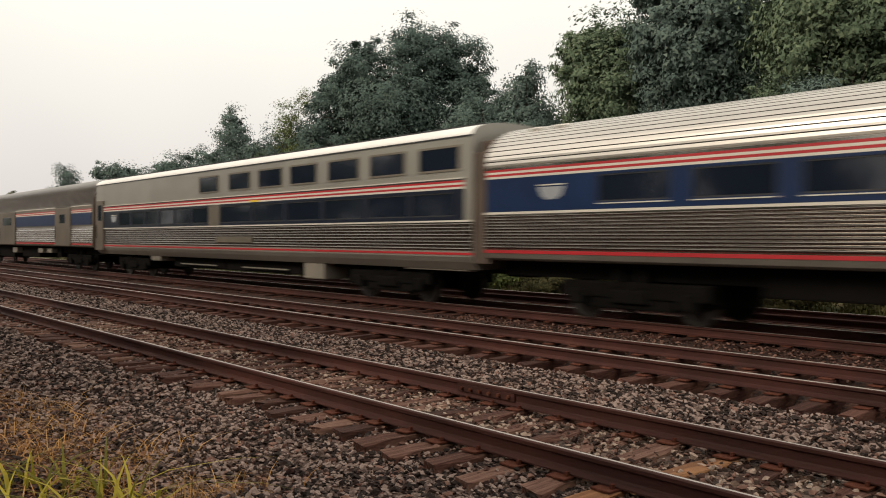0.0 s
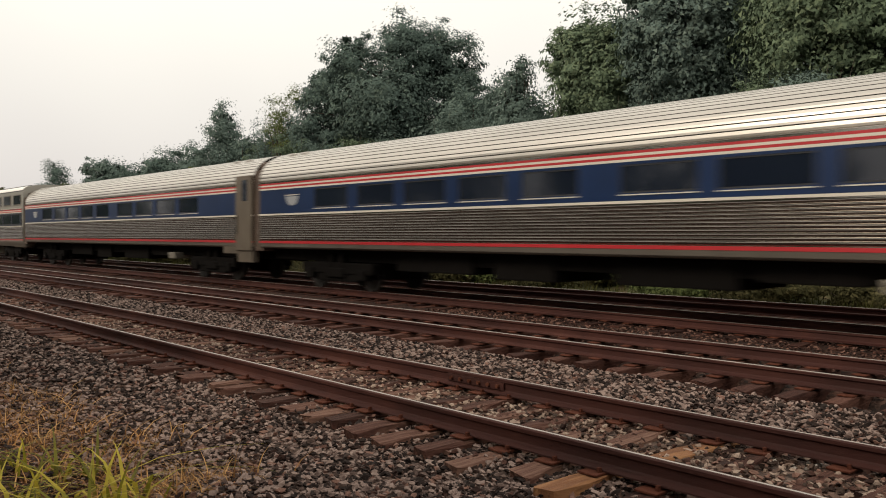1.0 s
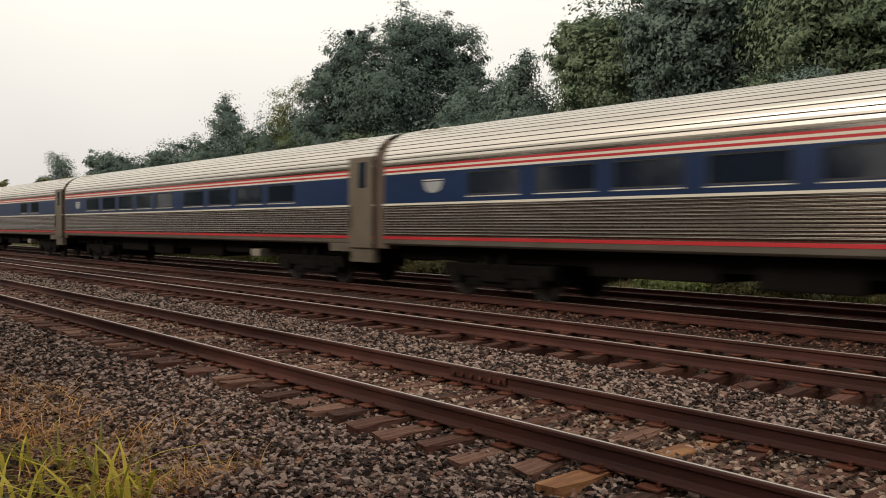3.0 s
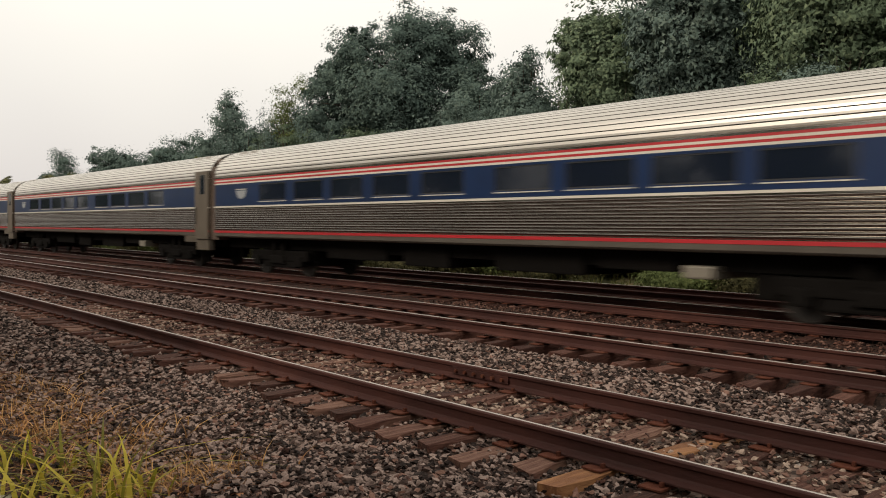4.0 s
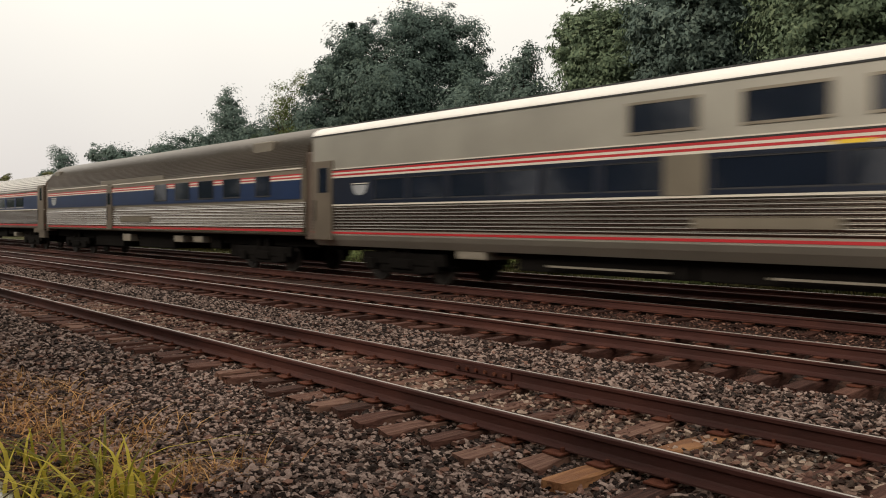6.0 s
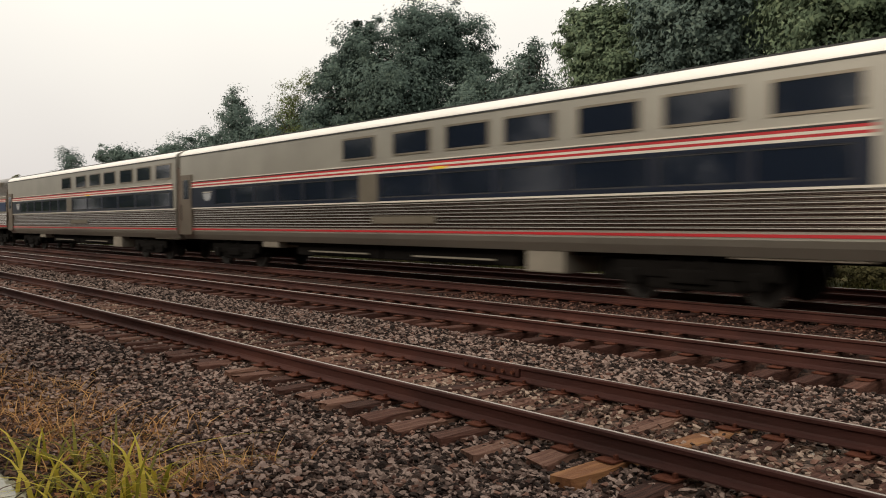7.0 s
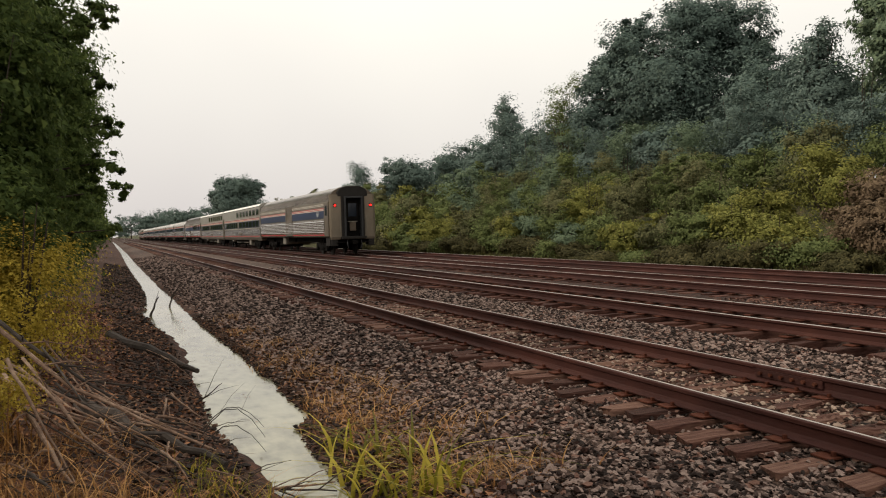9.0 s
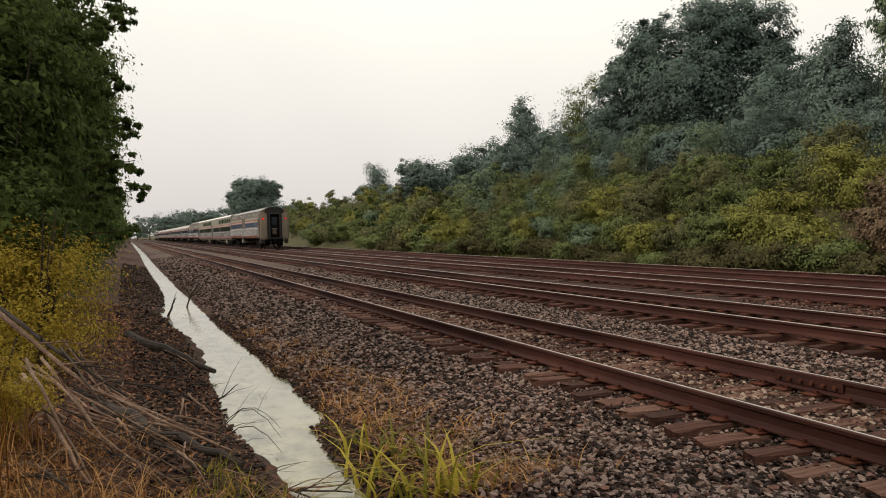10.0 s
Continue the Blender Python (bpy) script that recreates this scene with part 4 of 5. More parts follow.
def rear_end(base, length):
    """The tail of the train: rounded corners, a recessed dark door, marker lamps, buffer beam and coupler."""
    y = -length
    hood = bmesh.new()
    ring = [(-0.98, 3.74), (-0.98, 4.02), (-0.8, 4.24), (-0.45, 4.38), (0.45, 4.38), (0.8, 4.24), (0.98, 4.02), (0.98, 3.74)]
    front, rear = [hood.verts.new((a, y - 0.3, b)) for a, b in ring], [hood.verts.new((a, y + 0.1, b)) for a, b in ring]
    hood.faces.new(front)
    hood.faces.new(rear[::-1])
    for i in range(len(ring)):
        hood.faces.new((front[i], rear[i], rear[(i + 1) % len(ring)], front[(i + 1) % len(ring)]))
    bmesh.ops.recalc_face_normals(hood, faces=hood.faces)
    bmesh.ops.bevel(hood, geom=hood.edges[:], offset=0.03, segments=2, affect="EDGES")
    part("end_hood", hood, SKIRT, base, "dark hood over the end door")
    for s in (-1, 1):
        wall = boxed(s * 0.76, s * 1.49, y - 0.24, y - 0.02, 1.16, 3.86)
        corner = [e for e in wall.edges if all(abs(v.co.x) > 1.4 and v.co.y < y - 0.2 for v in e.verts)]
        bmesh.ops.bevel(wall, geom=corner, offset=0.2, segments=5, profile=0.5, affect="EDGES")
        part("end_wall", wall, END_PANEL, base, "weathered grey-beige steel end wall with a rounded corner")
        part("collision_post", boxed(s * 0.6, s * 0.755, y - 0.36, y, 1.2, 3.76, bevel=0.04), SKIRT, base)
        part("diaphragm", boxed(s * 0.49, s * 0.6, y - 0.5, y, 1.2, 3.7, bevel=0.04), GASKET, base, "black rubber diaphragm")
        part("grab_rail", tube(bmesh.new(), [(s * 0.86, y - 0.3, 1.5), (s * 0.86, y - 0.3, 2.5)], [0.018, 0.018]), UNDER_PALE, base)
    part("diaphragm", boxed(-0.6, 0.6, y - 0.5, y, 3.62, 3.74, bevel=0.03), GASKET, base)
    door = part("end_door", boxed(-0.49, 0.49, y - 0.1, y - 0.03, 1.2, 3.62), UNDER, base, "dark end door")
    part("door_window", boxed(-0.28, 0.28, y - 0.115, y - 0.1, 2.45, 3.3, bevel=0.005), GLASS, door)
    part("grab_bar", boxed(-0.3, 0.3, y - 0.16, y - 0.12, 2.12, 2.16), UNDER_PALE, base, "pale bar across the end door")
    part("folded_gate", boxed(-0.2, 0.2, y - 0.2, y - 0.12, 1.55, 2.1, bevel=0.02), END_STEEL, base, "brown folded gate before the end door")
    part("end_platform", boxed(-0.8, 0.8, y - 0.56, y, 1.04, 1.2, bevel=0.02), SKIRT, base)
    part("buffer_beam", boxed(-1.45, 1.45, y - 0.22, y, 1.0, 1.155, bevel=0.03), END_STEEL, base, "brown steel buffer beam")
    for s in (-1, 1):
        lamp = bmesh.new()
        bmesh.ops.create_cone(lamp, cap_ends=True, segments=20, radius1=0.062, radius2=0.055, depth=0.1, matrix=Matrix.Translation((s * 1.17, y - 0.3, 3.17)) @ Matrix.Rotation(math.pi / 2, 4, "X"))
        part("marker_lamp", lamp, RED_LAMP, base, "glowing red marker lamp")
        part("lamp_housing", boxed(s * 1.17 - 0.1, s * 1.17 + 0.1, y - 0.27, y - 0.2, 3.06, 3.28, bevel=0.02), UNDER, base)
        part("corner_step", boxed(s * 1.0, s * 1.4, y - 0.2, y, 0.6, 1.0, bevel=0.03), SKIRT, base)
        hose = tube(bmesh.new(), [(s * 0.45, y - 0.4, 1.0), (s * 0.48, y - 0.5, 0.7), (s * 0.4, y - 0.48, 0.45)], [0.03, 0.03, 0.03])
        part("brake_hose", hose, GASKET, base)
    part("coupler", boxed(-0.14, 0.14, y - 0.75, y, 0.7, 0.96, bevel=0.04), UNDER, base)
    part("pilot_rod", boxed(-1.1, 1.1, y - 0.3, y - 0.22, 0.78, 0.84, bevel=0.02), UNDER, base)


def placed(car, k):
    car.location = (TRACK_X, FIRST_GAP - PITCH * k, 0.0)
    return (car, k)


coach_car = coach(COACH_WINDOWS, "stainless steel coach with blue window band and red stripes")
cafe_car = coach(CAFE_WINDOWS, "stainless steel cafe coach with few windows in its blue band")
sleeper_car = sleeper("grey sleeping car with two rows of dark windows")
diner_car = heritage("fluted dining car with a dull ribbed roof and small windows", True)
baggage_car = heritage("fluted baggage car with sliding door and red tail lamps", False)
TRAIN = [placed(coach_car, 0), placed(cafe_car, 2), placed(sleeper_car, -1), placed(diner_car, 7), placed(baggage_car, 10)]
for k in (1, 3, 4, 5, 6):
    TRAIN.append(placed(copy_thing(coach_car, coach_car.matrix_basis), k))
for k in (8, 9):
    TRAIN.append(placed(copy_thing(sleeper_car, sleeper_car.matrix_basis), k))
TRAIN.append(placed(heritage("fluted steel car with wide plain doors ahead of the sleeping car", True, ((8.4, 12.2), (19.9, 22.6))), -2))


# ---------- plants ----------
def leaf_mesh(name, centres, sizes, mat, seed, parent=None, label="", category="", up=0.5, long=1.5, out=None):
    """Small diamond leaves, one at each centre, turned at random and inclined to face upwards."""
    r = np.random.default_rng(seed)
    k = len(centres)
    nrm = r.normal(size=(k, 3))
    nrm[:, 2] = np.abs(nrm[:, 2]) + up
    if out is not None:
        nrm = nrm * 0.36 + out * 1.25
    nrm /= np.linalg.norm(nrm, axis=1)[:, None]
    a = np.cross(nrm, r.normal(size=(k, 3)))
    a /= np.linalg.norm(a, axis=1)[:, None]
    b = np.cross(nrm, a)
    s = sizes[:, None] * r.uniform(0.6, 1.3, (k, 1))
    v = np.stack([centres - a * s * long * 0.5, centres + b * s * 0.5 + a * s * 0.25, centres + a * s * long * 0.45 - b * s * 0.4], 1)
    f = np.arange(k * 3).reshape(-1, 3)
    return tri_mesh(name, v.reshape(-1, 3), f, mat, label, category, parent)


def crown_points(seed, blobs, leaves, clumps, tight=0.26):
    """Leaf places in clumps that fill the blobs, thicker near their skins. blobs: (x, y, z, rx, ry, rz)."""
    r = np.random.default_rng(seed)
    vol = np.array([b[3] * b[4] * b[5] for b in blobs]) ** 0.67
    vol /= vol.sum()
    out, ways = [], []
    per = max(4, leaves // clumps)
    for b, share in zip(blobs, vol):
        c = np.array(b[:3])
        rad = np.array(b[3:])
        n = max(3, int(clumps * share))
        d = r.normal(size=(n, 3))
        d /= np.linalg.norm(d, axis=1)[:, None]
        heart = c + d * rad * (r.uniform(0.25, 1.0, (n, 1)) ** 0.5) * r.uniform(0.72, 1.24, (n, 1))
        w = r.uniform(0.45, 1.5, (n, 1, 1)) * tight * rad.mean()
        out.append((heart[:, None] + np.clip(r.normal(size=(n, per, 3)), -1.8, 1.8) * w * 0.5 * np.array([1, 1, 0.6])).reshape(-1, 3))
        near = (out[-1] - np.repeat(heart, per, axis=0)) / w.mean() + np.repeat(d, per, axis=0)
        ways.append(near / (np.linalg.norm(near, axis=1)[:, None] + 1e-6))
    return np.concatenate(out), np.concatenate(ways)


def limbs(bm, root, blobs, girth, seed, extra=3):
    r = random.Random(seed)
    top = Vector(blobs[0][:3]) + Vector((0, 0, blobs[0][5] * 0.5))
    root = Vector(root)
    mid = root.lerp(top, 0.5) + Vector((r.uniform(-0.3, 0.3), r.uniform(-0.3, 0.3), 0))
    tube(bm, [root - Vector((0, 0, 0.3)), root.lerp(mid, 0.5), mid, top], [girth * 1.25, girth, girth * 0.7, girth * 0.15], 8)
    for b in blobs:
        for _ in range(extra):
            s = root.lerp(mid, r.uniform(0.5, 1.0)) if r.random() < 0.6 else mid.lerp(top, r.uniform(0, 0.6))
            e = Vector(b[:3]) + Vector((r.uniform(-0.75, 0.75) * b[3], r.uniform(-0.75, 0.75) * b[4], r.uniform(-0.3, 0.75) * b[5]))
            m = s.lerp(e, 0.5) + Vector((0, 0, r.uniform(0.0, 0.1) * (e - s).length))
            tube(bm, [s, m, e], [girth * 0.4, girth * 0.22, girth * 0.05], 5)
    return bm


def tree(x, y, top, width, mat, seed, leaves=9000, leaf=0.2, shape="round", low=0.15, label="", clumps=None, tight=0.26):
    r = random.Random(seed)
    z0 = ground_height(x, y)
    h, w = top - z0, width / 2
    base = tagged(new("tree"), label or "dark green leafy tree on the bank", "tree", group="trees beyond the tracks")
    base.location = (x, y, z0)
    if shape == "cone":
        blobs = [(r.uniform(-0.1, 0.1) * w, r.uniform(-0.1, 0.1) * w, h * f, w * (1.12 - f) * 1.05, w * (1.12 - f) * 1.05, h * 0.11) for f in (0.15, 0.25, 0.35, 0.45, 0.55, 0.65, 0.74, 0.83, 0.91)]
        tight, clumps = 0.55, leaves // 26
    elif shape == "sparse":
        blobs = [(r.uniform(-0.5, 0.5) * w, r.uniform(-0.5, 0.5) * w, h * f, w * 0.55, w * 0.55, h * 0.12) for f in (0.3, 0.42, 0.53, 0.63, 0.72, 0.81, 0.9)]
        tight, clumps = 0.5, leaves // 14
    elif shape == "lobes":
        blobs = [(0.2 * w, -0.17 * w, h * 0.76, w * 0.46, w * 0.46, h * 0.22), (-0.3 * w, 0.27 * w, h * 0.72, w * 0.36, w * 0.36, h * 0.17), (0.52 * w, -0.45 * w, h * 0.7, w * 0.34, w * 0.34, h * 0.2),
                 (-0.52 * w, 0.48 * w, h * 0.58, w * 0.3, w * 0.3, h * 0.13), (0.62 * w, -0.55 * w, h * 0.54, w * 0.3, w * 0.3, h * 0.12), (0.0, 0.0, h * 0.5, w * 0.7, w * 0.7, h * 0.2),
                 (-0.5 * w, 0.5 * w, h * 0.38, w * 0.42, w * 0.42, h * 0.16), (0.55 * w, -0.5 * w, h * 0.36, w * 0.42, w * 0.42, h * 0.16), (0, 0, h * 0.22, w * 0.8, w * 0.8, h * 0.16)]
    else:
        blobs = [(0.0, 0.0, h * (0.55 + low / 2), w * 0.8, w * 0.8, h * (0.42 - low / 3))]
        for _ in range(7):
            a, f = r.uniform(0, 6.28), r.uniform(0.25, 0.85)
            blobs.append((math.cos(a) * w * 0.55, math.sin(a) * w * 0.55, h * f, w * 0.42, w * 0.42, h * 0.14))
    part("trunk", limbs(bmesh.new(), (0, 0, 0), blobs, max(0.1, h * 0.02), seed), BARK, base)
    leaves, leaf = int(leaves * 2.7), leaf * 0.7
    pts, ways = crown_points(seed, blobs, leaves, clumps or leaves // 60, tight)
    leaf_mesh("crown", pts, np.full(len(pts), leaf), mat, seed, base, out=ways)
    return base


def bush(x, y, w, h, mat, seed, leaves=3500, leaf=0.11, label="leafy shrub on the bank", group="shrubs beyond the tracks", depth=None, sprays=()):
    r = random.Random(seed)
    z0 = ground_height(x, y)
    base = tagged(new("bush"), label, "bush", group=group)
    base.location = (x, y, z0 - 0.05)
    d = depth or w * 0.85
    blobs = [(0, 0, h * 0.42, d * 0.42, w * 0.45, h * 0.42)]
    for _ in range(5):
        blobs.append((r.uniform(-0.35, 0.35) * d, r.uniform(-0.42, 0.42) * w, h * r.uniform(0.3, 0.85), d * 0.22, w * 0.24, h * 0.18))
    bm = bmesh.new()
    for _ in range(9):
        e = Vector((r.uniform(-0.35, 0.35) * d, r.uniform(-0.4, 0.4) * w, h * r.uniform(0.6, 1.0)))
        tube(bm, [(e.x * 0.2, e.y * 0.25, 0), (e.x * 0.6, e.y * 0.6, e.z * 0.55), e], [0.03, 0.02, 0.006], 4)
    for tip in sprays:
        e = Vector(tip) - base.location
        root = Vector((0.0, e.y * 0.5, e.z * 0.8))
        tube(bm, [root, root.lerp(e, 0.5) + Vector((0, 0, 0.12)), e], [0.035, 0.022, 0.006], 5)
        for f in (0.55, 0.75, 0.95):
            c = root.lerp(e, f) + Vector((0, r.uniform(-0.2, 0.2), r.uniform(-0.1, 0.12)))
            blobs.append((c.x, c.y, c.z, 0.32, 0.6, 0.32))
    part("branchwork", bm, BARK, base)
    leaves, leaf = int(leaves * 2.5), leaf * 0.72
    pts, ways = crown_points(seed, blobs, leaves, max(20, leaves // 52), 0.2) if mat == LEAF_HEDGE else crown_points(seed, blobs, leaves, max(20, leaves // 90), 0.4)
    ok = pts[:, 2] > 0.02
    leaf_mesh("foliage", pts[ok], np.full(ok.sum(), leaf), mat, seed, base, out=ways[ok])
    return base


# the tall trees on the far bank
tree(32, 47.5, 18.0, 13.0, LEAF_DARK_HAZE, 21, 60000, 0.22, "lobes", label="tall broad dark green tree with a many-lobed crown", clumps=1500)
tree(30, 33, 11.9, 6.4, LEAF_BLUE_HAZE, 22, 12000, 0.2, "cone", label="small pointed blue-green tree")
tree(31, 37.5, 11.4, 6.0, LEAF_DARK_HAZE, 23, 8000, 0.18)
tree(33, 29, 14.4, 7.0, LEAF_SOFT_HAZE, 24, 22000, 0.25, "round", label="blue-green leafy tree with an uneven top")
tree(32, 22.5, 17.0, 8.0, LEAF_BLUE_HAZE, 25, 26000, 0.25, "round", label="tall dark green leafy tree")
tree(31, 15.5, 16.5, 8.5, LEAF_SOFT_HAZE, 26, 26000, 0.25, "round", label="tall blue-green leafy tree")
tree(30, 8, 16.0, 8.0, LEAF_DARK_HAZE, 27, 14000, 0.2, "round")
tree(30, 0, 15.0, 8.0, LEAF_BLUE_HAZE, 28, 9000, 0.24, "round")
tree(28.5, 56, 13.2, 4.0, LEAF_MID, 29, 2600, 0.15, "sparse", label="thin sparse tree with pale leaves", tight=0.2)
tree(28, 65, 12.9, 8.0, LEAF_BLUE_HAZE, 30, 13000, 0.2, "cone", label="ragged pointed conifer-like tree")
tree(30, 59, 11.4, 6.5, LEAF_DARK_HAZE, 31, 8000, 0.18)
tree(28, 75, 9.7, 7.5, LEAF_DARK_HAZE, 32, 9000, 0.2)
tree(28, 88, 9.6, 10.5, LEAF_BLUE_HAZE, 33, 10000, 0.24)
tree(28.5, 113, 11.0, 5.0, LEAF_BLUE_HAZE, 34, 2600, 0.22, "sparse", label="sparse grey-green tree with haze put into its leaf colour")
tree(29, 118, 8.6, 6.0, LEAF_BLUE_HAZE, 35, 4000, 0.25)
tree(31, 250, 18.8, 17.0, LEAF_BLUE_HAZE, 36, 26000, 0.5, "round", low=-0.25, label="large round tree far along the line")
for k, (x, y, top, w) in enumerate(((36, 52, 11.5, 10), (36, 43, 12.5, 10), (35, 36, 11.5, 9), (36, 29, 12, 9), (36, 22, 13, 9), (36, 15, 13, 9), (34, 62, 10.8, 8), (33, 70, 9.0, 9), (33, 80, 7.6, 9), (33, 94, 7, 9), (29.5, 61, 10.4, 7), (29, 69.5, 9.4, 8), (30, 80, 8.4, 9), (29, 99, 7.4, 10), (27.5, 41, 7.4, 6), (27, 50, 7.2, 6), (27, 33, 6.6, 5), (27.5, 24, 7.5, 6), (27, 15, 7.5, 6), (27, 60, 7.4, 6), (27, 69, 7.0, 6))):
    tree(x, y, top, w, (LEAF_DARK_HAZE, LEAF_BLUE_HAZE)[k % 2], 50 + k, 6500, 0.3, "round", low=-0.1, label="dark undergrowth tree filling the wood's edge")
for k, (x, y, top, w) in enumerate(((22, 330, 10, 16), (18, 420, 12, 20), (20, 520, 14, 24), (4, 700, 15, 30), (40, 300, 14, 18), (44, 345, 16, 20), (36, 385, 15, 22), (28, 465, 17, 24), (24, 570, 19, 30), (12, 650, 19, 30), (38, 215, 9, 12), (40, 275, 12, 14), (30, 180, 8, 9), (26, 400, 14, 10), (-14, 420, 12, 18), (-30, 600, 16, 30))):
    tree(x, y, top, w, LEAF_BLUE_HAZE, 80 + k, 2500, 0.8, "round", low=-0.1, label="distant tree along the line with haze put into its leaf colour")

# shrubs along the foot of the far bank
BUSH_MATS = (LEAF_MID, LEAF_YELLOW, LEAF_MID, LEAF_SOFT_HAZE, LEAF_YELLOW, LEAF_MID, LEAF_OLIVE, LEAF_OLIVE)
brng = random.Random(77)
k = 0
for row_x, y0, y1, step, h0, h1 in ((17.2, -4, 70, 2.9, 0.5, 1.3), (18.6, -4, 110, 2.4, 1.3, 2.5), (20.6, -4, 130, 2.7, 2.2, 3.6), (23.2, -4, 150, 3.0, 2.8, 4.2), (26.0, 2, 58, 3.6, 4.4, 6.2)):
    y = y0
    while y < y1:
        y += step * brng.uniform(0.7, 1.3) * (1 if y < 60 else 1.5)
        h, w = brng.uniform(h0, h1), brng.uniform(2.4, 4.0)
        mt = BUSH_MATS[brng.randrange(8)]
        if 16.5 < y < 22 and 17.5 < row_x < 22:
            mt = LEAF_BROWN
        if y > 45:
            h *= 1.3
        if row_x < 17.5:
            mt = (LEAF_WEEDY, LEAF_WEEDY, LEAF_MID)[k % 3]
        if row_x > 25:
            mt, w = (LEAF_SOFT_HAZE, LEAF_BLUE_HAZE)[k % 2], w * 1.25
        far = y > 60
        names = {LEAF_OLIVE: "dull olive leafy shrub", LEAF_MID: "mid green leafy shrub", LEAF_YELLOW: "yellow-green leafy shrub", LEAF_BROWN: "reddish brown withering shrub", LEAF_WEEDY: "low olive-brown weedy shrub", LEAF_BLUE_HAZE: "blue-green leafy shrub", LEAF_SOFT_HAZE: "soft green leafy shrub"}
        bush(row_x + brng.uniform(-0.7, 0.7), y, w * (1.3 if far else 1), h, mt, 200 + k, 1800 if far else 2600 if y < 10 else 4400, 0.22 if far else 0.115, label=names[mt] + " on the far bank")
        k += 1

# hedge and overhanging trees on the near side of the ditch
# the four past y = 300 are added only to darken the far cars' reflections
for k, (x, y, h, w, d, n, leaf) in enumerate(((-6.9, 12.5, 4.5, 3.6, 2.6, 12000, 0.09), (-6.8, 17, 6.0, 5.0, 3.4, 14000, 0.1), (-6.9, 22.5, 7.0, 5.5, 3.8, 13000, 0.11), (-7.0, 29, 7.5, 6.5, 4.2, 12000, 0.12), (-7.0, 37, 7.5, 8, 4.4, 10000, 0.15), (-7.2, 47, 8, 10, 4.6, 9000, 0.18), (-7.4, 60, 8, 13, 5, 8000, 0.24), (-7.6, 80, 8, 18, 5, 7000, 0.3), (-8, 110, 8, 26, 5, 6000, 0.45), (-8.5, 160, 9, 45, 6, 6000, 0.6), (-9, 240, 9, 70, 7, 6000, 0.8), (-9.5, 330, 9, 100, 7, 5000, 1.0), (-10, 440, 9, 130, 7, 5000, 1.2), (-11, 580, 10, 170, 8, 5000, 1.4), (-12, 780, 10, 260, 9, 5000, 1.8))):
    bush(x, y, w, h, LEAF_HEDGE, 400 + k, n, leaf, "dense dark green hedge tree beside the ditch", "hedge beside the ditch", d,
         ((-4.72, 15.5, 2.4), (-4.75, 15.2, 2.9), (-4.9, 15.0, 3.5), (-5.05, 15.2, 4.3), (-4.82, 15.0, 5.25), (-5.0, 15.4, 5.5), (-4.9, 16.0, 1.7)) if y == 17 else ())
for k, (x, y, top, w) in enumerate(((-8.2, 14, 9.5, 6.0), (-8.4, 22, 11, 7.0), (-8.6, 33, 12, 8.0), (-9, 48, 12, 9.0))):
    t = tree(x, y, top, w, LEAF_HEDGE, 430 + k, 16000, 0.12 + 0.02 * k, "round", low=-0.05, label="dark green tree overhanging the ditch")
    tagged(t, group="hedge beside the ditch")
bush(-6.0, 11.0, 2.6, 2.15, LEAF_GOLD, 450, 13000, 0.042, "golden green bushy shrub beside the ditch", "hedge beside the ditch", 2.0)
bush(-6.15, 7.9, 1.1, 1.0, LEAF_GOLD, 451, 5000, 0.03, "golden brown low shrub beside the ditch", "hedge beside the ditch", 1.3)


# unseen hedge added behind the viewer: dims side light, darkens the train's reflections
for k in range(7):
    bush(-9.5, 5 - 8 * k, 9, 8.5, LEAF_HEDGE, 470 + k, 4000, 0.45, "dense dark green hedge tree beside the ditch", "hedge beside the ditch", 4.5)


# ---------- grasses ----------
def blades(name, places, heights, mat, seed, label, lean=0.5, width=0.008):
    """Bent grass blades, four quads each, in one mesh."""
    r = np.random.default_rng(seed)
    k = len(places)
    a = r.uniform(0, 2 * np.pi, k)
    way = np.stack([np.cos(a), np.sin(a), np.zeros(k)], 1)
    side = np.stack([-np.sin(a), np.cos(a), np.zeros(k)], 1)
    ln = lean * r.uniform(0.3, 1.6, k)
    rows = []
    for f in (0.0, 0.3, 0.6, 0.85, 1.0):
        p = places + way * (heights * ln * f ** 2)[:, None] + np.array([0, 0, 1.0]) * (heights * (f - 0.35 * np.minimum(ln, 1.4) * f ** 3))[:, None]
        wd = side * (width * (1.02 - f) * r.uniform(0.7, 1.3, k))[:, None]
        rows += [p - wd, p + wd]
    v = np.stack(rows, 1)
    quad = np.array([(0, 1, 3, 2), (2, 3, 5, 4), (4, 5, 7, 6), (6, 7, 9, 8)])
    f = (quad[None] + (np.arange(k) * 10)[:, None, None]).reshape(-1, 4)
    return tri_mesh(name, v.reshape(-1, 3), f, mat, label, "grass", corners=4)


def tufts(seed, spots, per, spread):
    r = np.random.default_rng(seed)
    out = []
    for x, y in spots:
        d = r.normal(size=(per, 2)) * spread
        for q in d:
            out.append((x + q[0], y + q[1], ground_height(x + q[0], y + q[1]) - 0.01))
    return np.array(out)


grng = np.random.default_rng(3)
p = tufts(31, [(-3.3, 6.3), (-3.05, 6.0), (-2.8, 6.25), (-3.1, 6.65), (-2.62, 5.9), (-2.95, 5.55), (-3.35, 6.9), (-2.75, 5.4), (-3.2, 5.4), (-2.85, 7.1), (-3.0, 7.5), (-2.6, 6.8)], 9, 0.1)
blades("green_grass", p, grng.uniform(0.22, 0.64, len(p)), GRASS, 1, "long yellow-green grass at the ditch's edge", 1.45, 0.02)
